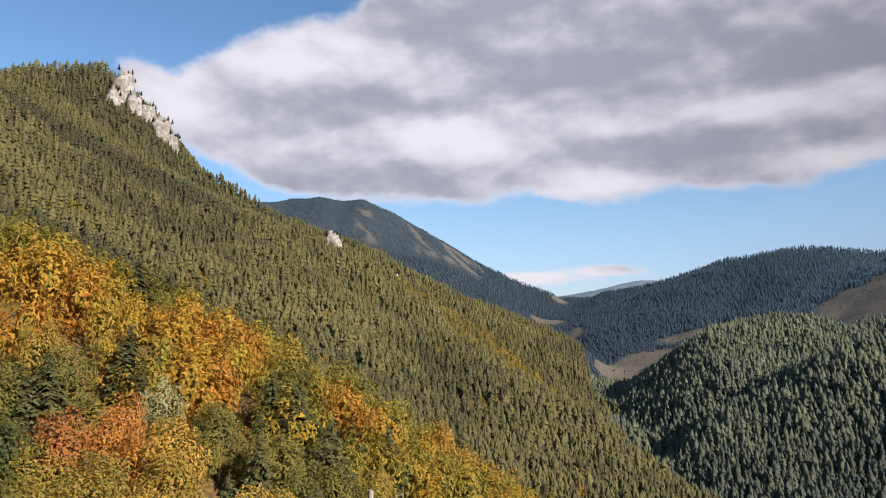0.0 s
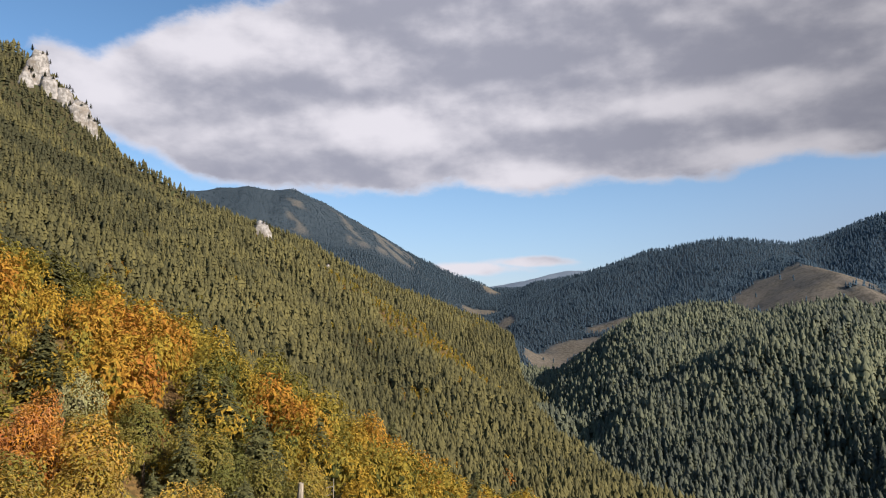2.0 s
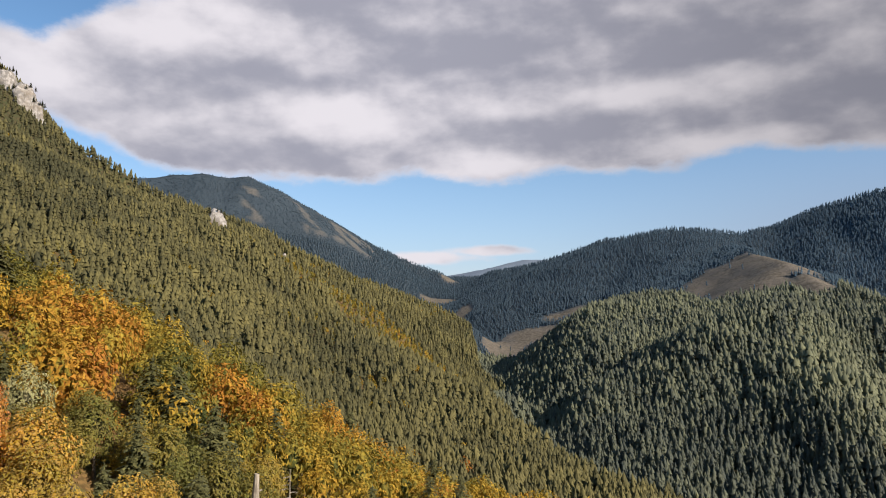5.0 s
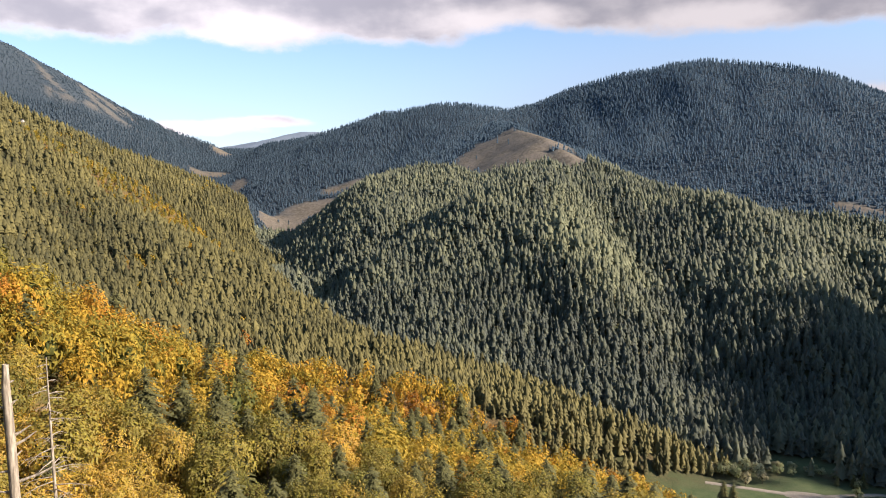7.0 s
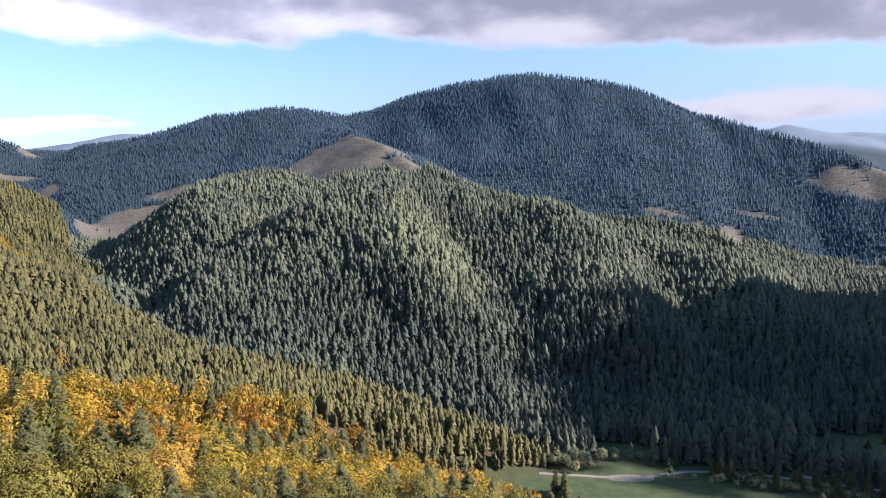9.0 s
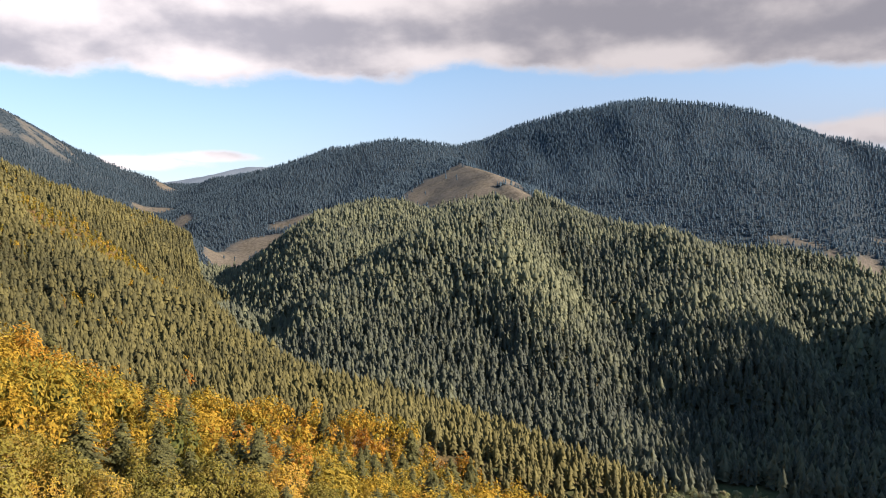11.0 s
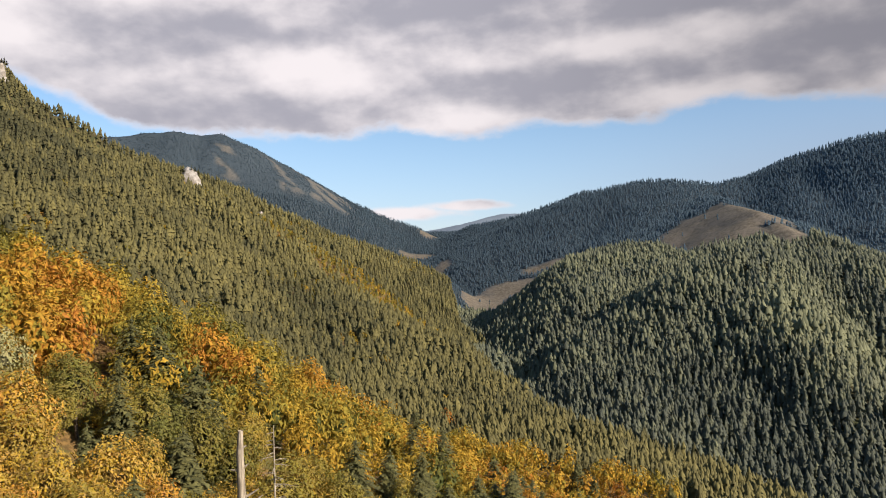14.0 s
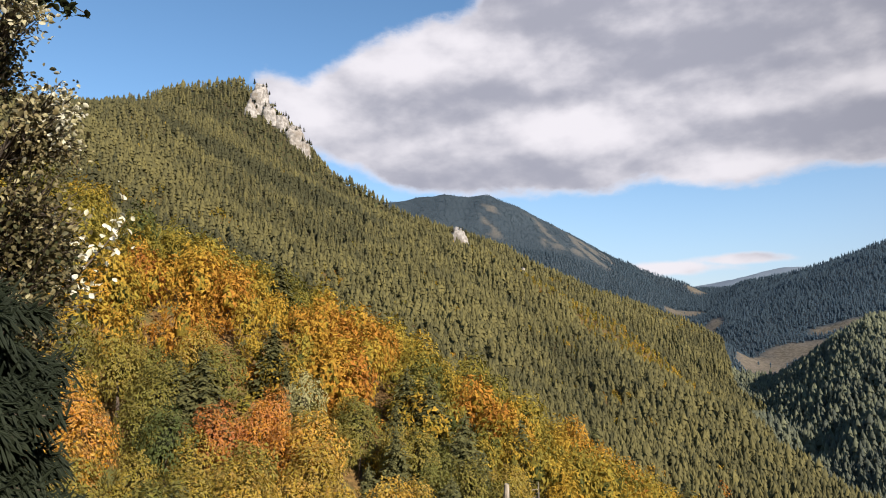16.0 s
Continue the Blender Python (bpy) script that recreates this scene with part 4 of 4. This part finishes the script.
def valley_floor():
    track = [(344, 318), (357, 304), (374, 285), (391, 270), (408, 263), (423, 256), (440, 240), (455, 222), (478, 182), (496, 150), (540, 80)]
    tagged(new("road", mesh_from("road", *ribbon(track, 3.9, 0.25), GRAVEL)), "pale gravel forest road along the valley meadow", "road", kind="structure")
    apron_v, count = [], 28
    for reach, lift in ((0.0, 0.24), (0.92, 0.18), (1.0, -0.3)):
        for k in range(count):
            a = 2 * math.pi * k / count
            q = reach * (1 + 0.16 * noise.noise(Vector((2 * math.cos(a), 2 * math.sin(a), 5))))
            u, v = 17 * q * math.cos(a), 6.0 * q * math.sin(a)
            px, py = 385 + 0.72 * u + 0.69 * v, 274 - 0.69 * u + 0.72 * v
            apron_v.append((px, py, float(terrain(px, py)) + lift))
    apron_f = [(i * count + k, i * count + (k + 1) % count, (i + 1) * count + (k + 1) % count, (i + 1) * count + k) for i in range(2) for k in range(count)]
    tagged(new("road", mesh_from("road_apron", apron_v, apron_f, GRAVEL)), "widened gravel turning place beside the road", "road", kind="structure")
    # the lone spruce in the field
    sprays = []
    for _ in range(3):
        v, f, t = spruce_shape(rng, 26, 12)
        sprays.append(mesh_from("crown", v, f, SPRUCE_NEAR, t))
    trunk = mesh_from("trunk", *tube([(0, 0, -0.05), (0.01, 0, 0.3), (0, 0.01, 0.62), (0.01, 0, 0.9)], [0.022, 0.017, 0.010, 0.003]), BARK)

    def spruce(x, y, h, label, group=""):
        thing = new("spruce_tree")
        thing.location, thing.rotation_euler = (x, y, float(terrain(x, y)) - 0.2), (0, 0, rng.uniform(0, 6.28))
        part("trunk", trunk, thing).scale = (h, h, h)
        part("crown", sprays[rng.integers(3)], thing).scale = (h * 1.35, h * 1.35, h)
        tagged(thing, label, "tree", group)
    x, y, z = place(68.35, 441)
    spruce(x, y, 22, "tall dark spruce standing alone in the meadow")
    for bearing, distance, h in ((48.6, 440, 16), (49.3, 436, 17), (73.8, 430, 9), (74.6, 428, 12), (72.9, 432, 7), (75.4, 425, 14), (57.3, 500, 9), (56.3, 498, 7), (57.9, 503, 10), (71.6, 560, 8), (72.3, 588, 7), (73.0, 566, 6), (73.6, 600, 9), (72.0, 606, 8), (74.2, 572, 7), (71.0, 592, 9)):
        x, y, z = place(bearing, distance)
        spruce(x, y, h, "small dark spruce at the meadow's edge", "spruces at the meadow's edge")
    for k in range(34):
        bearing = rng.uniform(60.5, 74.5)
        x, y, z = place(bearing, (491 + rng.normal(0, 5)) / math.cos(radians(bearing - 57.5)))
        spruce(x, y, rng.uniform(7, 15), "dark spruce in the row along the stream", "spruces along the stream")
    # pale willows and alders by the stream
    crowns = []
    for _ in range(4):
        v, f, t = puff_shape(rng, 420, 0.05, 8)
        crowns.append(mesh_from("crown", v, f, CROWN, t))
    rows = [(rng.uniform(46.3, 52.5), rng.normal(488, 9), rng.uniform(8, 14)) for _ in range(26)] + [(rng.uniform(52, 58.5), rng.normal(512, 6), rng.uniform(4, 8)) for _ in range(16)]
    rows += [(rng.uniform(57, 74), rng.normal(482, 4), rng.uniform(4.5, 8.5)) for _ in range(36)] + [(rng.uniform(64, 74), rng.uniform(530, 600), rng.uniform(2, 4)) for _ in range(14)]
    for bearing, reach, h in rows:
        x, y, z = place(bearing, reach / math.cos(radians(bearing - 57.5)))
        thing = new("bush")
        thing.location = (x, y, z - 0.1)
        part("trunk", trunk, thing).scale = (h, h, h * 0.7)
        c = part("crown", crowns[rng.integers(4)], thing)
        c.scale, c.location = (h * 0.95, h * 0.95, h * 0.95), (0, 0, h * 0.48)
        c.color = (*HEDGE_COLOURS[rng.integers(5)], 1)
        tagged(thing, "pale rounded willow bush beside the valley stream", "bush", "bushes along the stream")
    # a low bridge on the road
    bridge = new("bridge")
    x, y = 470, 196
    bridge.location, bridge.rotation_euler = (x, y, float(terrain(x, y)) + 0.5), (0, 0, math.atan2(-0.85, 0.52))

    def slab(name, size, at_, parent):
        bm = bmesh.new()
        bmesh.ops.create_cube(bm, size=1, matrix=Matrix.Translation(at_) @ Matrix.Diagonal((*size, 1)))
        bmesh.ops.bevel(bm, geom=bm.edges[:], offset=0.06, segments=1, affect="EDGES")
        me = bpy.data.meshes.new(name)
        bm.to_mesh(me)
        bm.free()
        me.materials.append(GRAVEL)
        return part(name, me, parent)
    slab("deck", (16, 5, 0.4), (0, 0, 1.5), bridge)
    for s in (-7, 0, 7):
        slab("pier", (0.7, 4.6, 2.6), (s, 0, 0.2), bridge)
    for s in (-2.4, 2.4):
        slab("rail", (16, 0.15, 0.8), (0, s, 2.05), bridge)
    tagged(bridge, "small pale concrete road bridge over the stream", "bridge")


valley_floor()


# ---- dead trees below the lookout ----
def dead_trees():
    x, y, z = place(-5.6, 33)
    snag = new("dead_tree")
    snag.location = (x, y, z)
    top = 192.65 - z
    pts = [(0.05, 0, -0.4), (0.02, 0.03, top * 0.3), (-0.03, 0.02, top * 0.55), (0.0, 0, top * 0.76), (0.01, 0, top * 0.9), (-0.02, 0, top * 0.97), (0.03, 0, top)]
    part("trunk", mesh_from("trunk", *tube(pts, [0.30, 0.25, 0.22, 0.20, 0.185, 0.16, 0.11], 12), DEAD), snag)
    for h, turn, long, lift in ((-1.75, 175, 0.45, 0.05), (-1.65, -8, 0.35, 0.18), (-0.75, 5, 0.28, 0.05), (-2.95, -4, 0.75, 0.35), (-3.35, -10, 0.95, 0.50), (-4.4, 170, 0.5, 0.0), (-4.9, -6, 1.9, 0.65), (-5.3, 165, 0.7, 0.1), (-3.9, 60, 0.6, 0.1), (-2.4, 130, 0.4, 0.1)):
        a = radians(turn)
        ex, ey = math.cos(a), math.sin(a)
        b = [(0.1 * ex, 0.1 * ey, top + h), (long * 0.5 * ex, long * 0.5 * ey, top + h + lift * 0.35), (long * ex, long * ey, top + h + lift)]
        part("branch", mesh_from("branch", *tube(b, [0.075, 0.055, 0.02], 6), DEAD), snag)
    tagged(snag, "bleached dead tree trunk with a broken top and branch stubs", "dead tree")
    x, y, z = place(-3.15, 35.5)
    bare = new("dead_tree")
    bare.location = (x, y, z)
    top = 192.2 - z
    part("trunk", mesh_from("trunk", *tube([(0, 0, -0.4), (0.05, 0, top * 0.5), (0, 0.04, top * 0.85), (0.03, 0, top)], [0.17, 0.12, 0.07, 0.016], 7), DEAD), bare)
    for k in range(34):
        h = top - 0.35 - 0.19 * k
        long, a = min(1.7, 0.35 + 0.055 * k) * rng.uniform(0.6, 1.15), rng.uniform(0, 6.28)
        ex, ey = math.cos(a), math.sin(a)
        twigs = [tube([(0, 0, h), (long * 0.5 * ex, long * 0.5 * ey, h - 0.02), (long * ex, long * ey, h - 0.16 * long)], [0.030, 0.020, 0.007], 4)]
        for s in (-1, 1):
            for q in (0.45, 0.7):
                px, py, pz = long * q * ex, long * q * ey, h - 0.1 * q * long
                twigs.append(tube([(px, py, pz), (px + 0.25 * long * (ex * 0.5 - s * ey), py + 0.25 * long * (ey * 0.5 + s * ex), pz - 0.12 * long)], [0.014, 0.006], 3))
        part("branch", mesh_from("branch", *join(twigs), DEAD), bare)
    tagged(bare, "slender dead spruce with thin bare twigs", "dead tree")


dead_trees()


# ---- the whitebeam and the spruce beside the lookout ----
def ray_point(bearing, elevation, distance):
    a, e = radians(bearing), radians(elevation)
    return Vector((-0.06 + distance * math.sin(a) * math.cos(e), 0.34 + distance * math.cos(a) * math.cos(e), 200 + distance * math.sin(e)))


def whitebeam_build(g, where):
    tint = g.attribute("tint")
    r = g.add("ShaderNodeValToRGB", {0: tint})
    el = r.color_ramp.elements
    el[0].color, el[1].color = (0.030, 0.040, 0.014, 1), (0.62, 0.60, 0.47, 1)
    for at_, c in ((0.25, (0.070, 0.064, 0.026)), (0.5, (0.165, 0.132, 0.056)), (0.72, (0.34, 0.31, 0.16))):
        el.new(at_).color = (*c, 1)
    n = g.noise(where, 30.0, 3)
    hsv = g.add("ShaderNodeHueSaturation", {"Value": g.span(n, 0.3, 0.7, 0.8, 1.15), "Color": r.outputs[0]})
    return hsv.outputs[0], None


WHITEBEAM = material("whitebeam_leaf", whitebeam_build, 0.6, translucent=0.12)


def leaf_shape(long, wide):
    """An oval leaf folded along its middle, its stalk at 0."""
    v = [(0, 0, 0), (0, long * 0.35, -0.1 * wide), (0, long * 0.72, -0.12 * wide), (0, long, -0.25 * wide), (-wide * 0.42, long * 0.3, 0.1 * wide), (-wide * 0.5, long * 0.55, 0.12 * wide), (-wide * 0.3, long * 0.82, 0.0),
         (wide * 0.42, long * 0.3, 0.1 * wide), (wide * 0.5, long * 0.55, 0.12 * wide), (wide * 0.3, long * 0.82, 0.0)]
    f = [(0, 1, 4), (4, 1, 5), (1, 2, 5), (5, 2, 6), (2, 3, 6), (0, 7, 1), (7, 8, 1), (1, 8, 2), (8, 9, 2), (2, 9, 3)]
    return np.array(v), np.array(f)


def leaf_turn(r, hang=0.3):
    return (Euler((r.normal(-hang, 0.8), r.normal(0, 0.7), r.uniform(0, 6.28)))).to_matrix()


def whitebeam():
    r = np.random.default_rng(23)
    tree = new("whitebeam_tree")
    foot = Vector(place(-48.5, 4.4))
    tree.location = foot
    knots = [foot, ray_point(-48.0, -30, 4.6), ray_point(-46.8, 0, 4.6), ray_point(-46.0, 16, 4.8), ray_point(-44.6, 30, 5.4)]
    part("trunk", mesh_from("trunk", *tube([tuple(p - foot) for p in knots], [0.10, 0.085, 0.06, 0.045, 0.02], 9), BARK), tree)
    # boughs: from a height on the trunk to their tips, with a spread of leaves round each tip; the last number is
    # their mean tint, lit and shaded foliage painted in
    boughs = [((-46.6, 4, 4.6), (-40.6, 13.6, 4.5), 230, (0.8, 1.5), 0.50), ((-46.4, 10, 4.7), (-41.6, 22.0, 4.7), 200, (0.9, 1.2), 0.72), ((-46.5, 8, 4.7), (-42.6, 17.8, 4.9), 150, (0.7, 1.2), 0.26), ((-46.4, 6, 4.7), (-38.9, 15.0, 4.5), 110, (0.6, 0.9), 0.80),
              ((-47, -2, 4.6), (-40.8, 7.5, 4.3), 330, (1.3, 1.8), 0.38), ((-47, -6, 4.6), (-40.6, 1.5, 4.2), 330, (1.5, 2.0), 0.28), ((-46, 8, 4.7), (-38.8, 12.6, 4.6), 70, (0.7, 0.6), 0.60), ((-47.3, -10, 4.6), (-40.8, -4.5, 4.3), 230, (1.5, 2.4), 0.16), ((-46.4, 0, 4.6), (-38.6, 5.0, 4.4), 200, (0.9, 1.8), 0.40)]
    shape_v, shape_f = leaf_shape(0.048, 0.031)
    for (b0, e0, d0), (b1, e1, d1), count, (sb, se), mean in boughs:
        a, c = ray_point(b0, e0, d0), ray_point(b1, e1, d1)
        mid = (a + c) / 2 + Vector((0, 0, 0.12))
        pieces = [tube([tuple(p - foot) for p in (a, mid, c)], [0.026, 0.017, 0.006], 6)]
        leaves, tint = [], []
        for k in range(int(count * 5.5)):
            p = ray_point(b1 + r.normal(0, sb), e1 + r.normal(0, se), d1 + r.normal(0, 0.22))
            if k % 9 == 0:
                q = c + (a - c) * r.uniform(0, 0.5)
                pieces.append(tube([tuple(q - foot), tuple((q + p) / 2 - foot + Vector((0, 0, 0.03))), tuple(p - foot)], [0.007, 0.004, 0.002], 4))
            m = leaf_turn(r)
            s = r.uniform(0.4, 0.8)
            leaves.append((s * shape_v @ np.array(m).T + np.array(p - foot), shape_f))
            tint += [float(np.clip(r.normal(mean, 0.15), 0, 1))] * len(shape_v)
        bough = part("bough", mesh_from("bough", *join(pieces), BARK), tree)
        leafage = part("foliage", mesh_from("foliage", *join(leaves), WHITEBEAM, tint), bough, "brown-green drying leaves, light and shade in their tint")
        tagged(leafage, kind="stuff")
    # the sprig whose leaves show their white felted side to the sun
    pale = [mesh_from("leaf", shape_v, shape_f, WHITEBEAM, np.full(len(shape_v), v)) for v in (0.88, 0.96, 1.0)]
    a, c = ray_point(-40.5, 0.5, 4.4), ray_point(-34.4, 7.6, 4.3)
    sprig = part("sprig", mesh_from("sprig", *join([tube([tuple(p - foot) for p in (a, (a + c) / 2 + Vector((0, 0, -0.04)), c)], [0.010, 0.006, 0.002], 5)]), BARK), tree)
    for k in range(74):
        u = r.uniform(0.28, 1.02)
        b, e = -39.6 + 5.3 * u + r.normal(0, 0.6), 0.8 + 6.6 * u + r.normal(0, 1.3)
        leaf = part("leaf", pale[k % 3], sprig)
        leaf.location = ray_point(b, e, 4.32 + r.normal(0, 0.12)) - foot
        leaf.rotation_euler = (r.normal(0.9, 0.4), r.normal(0, 0.5), r.normal(0.6, 0.9))
        leaf.scale = [r.uniform(0.75, 1.1)] * 3
    # a dark twig that hangs in from above
    dark = mesh_from("leaf", shape_v, shape_f, WHITEBEAM, np.full(len(shape_v), 0.02))
    a, c = ray_point(-43.5, 23.0, 4.0), ray_point(-37.6, 22.0, 3.9)
    twig = part("twig", mesh_from("twig", *tube([tuple(p - foot) for p in (a, (a + c) / 2 + Vector((0, 0, 0.05)), c)], [0.012, 0.007, 0.002], 5), BARK), tree)
    for k in range(80):
        u = r.uniform(0.2, 1.0)
        leaf = part("leaf", dark, twig)
        leaf.location = a + (c - a) * u + Vector(r.normal(0, 0.03, 3)) - foot + Vector((0, 0, 0.05 * (1 - u)))
        leaf.rotation_euler = (r.normal(-0.2, 0.5), r.normal(0, 0.5), r.uniform(0, 6.28))
    tagged(tree, "whitebeam with browning leaves and white felted undersides beside the lookout", "tree")


whitebeam()


def young_spruce():
    """The spruce, painted dark for shade, whose boughs reach in below the whitebeam."""
    r = np.random.default_rng(31)
    tree = new("spruce_tree")
    foot = Vector(place(-52, 3.7))
    tree.location = foot
    crown = ray_point(-51, 5, 3.7)
    part("trunk", mesh_from("trunk", *tube([(0, 0, -0.2), tuple((crown - foot) / 2), tuple(crown - foot)], [0.08, 0.05, 0.01], 8), BARK), tree)
    for k in range(26):
        e0 = 1 - 1.0 * k
        a = ray_point(-51, e0, 3.7)
        reach = (-38.4 + r.normal(0, 1.5)) if k > 3 else -41.5 + r.normal(0, 1)
        c = ray_point(reach, e0 + 1.0 - 0.1 * k + r.normal(0, 0.8), 3.5 + r.normal(0, 0.25))
        axis = [a, (a + c) / 2 + Vector((0, 0, 0.05)), c]
        wood = [tube([tuple(p - foot) for p in axis], [0.015, 0.009, 0.003], 5)]
        bough = part("bough", mesh_from("bough", *join(wood), BARK), tree)
        verts, faces, tint = [], [], []
        way = (c - a).normalized()
        for j in range(560):
            u = 0.2 + 0.8 * j / 560
            base = a + (c - a) * u + Vector((0, 0, 0.2 * u * (1 - u))) + Vector(r.normal(0, 0.022, 3))
            side = way.cross(Vector((0, 0, 1))).normalized() * (1 if j % 2 else -1)
            end = base + (way * r.uniform(0.025, 0.07) + side * r.uniform(0.015, 0.09) * (1.15 - u) + Vector((0, 0, r.normal(-0.035, 0.045))))
            stem = end - base
            wide = stem.orthogonal().normalized() * 0.0042
            other = stem.cross(wide).normalized() * 0.0042
            for w in (wide, other):
                n = len(verts)
                verts += [tuple(base - foot - w * 0.6), tuple(base - foot + w * 0.6), tuple((base + end) / 2 - foot + w * 1.3), tuple(end - foot), tuple((base + end) / 2 - foot - w * 1.3)]
                faces += [(n, n + 1, n + 2), (n, n + 2, n + 4), (n + 4, n + 2, n + 3)]
                tint += [float(np.clip(r.normal(0.06, 0.1), 0, 1))] * 5
        tagged(part("needles", mesh_from("needles", verts, faces, SPRUCE_SHADE, tint), bough, "needle twigs, their green darkened for shade"), kind="stuff")
    tagged(tree, "spruce sapling with reaching boughs beside the lookout, shade painted into its needles", "tree")


young_spruce()
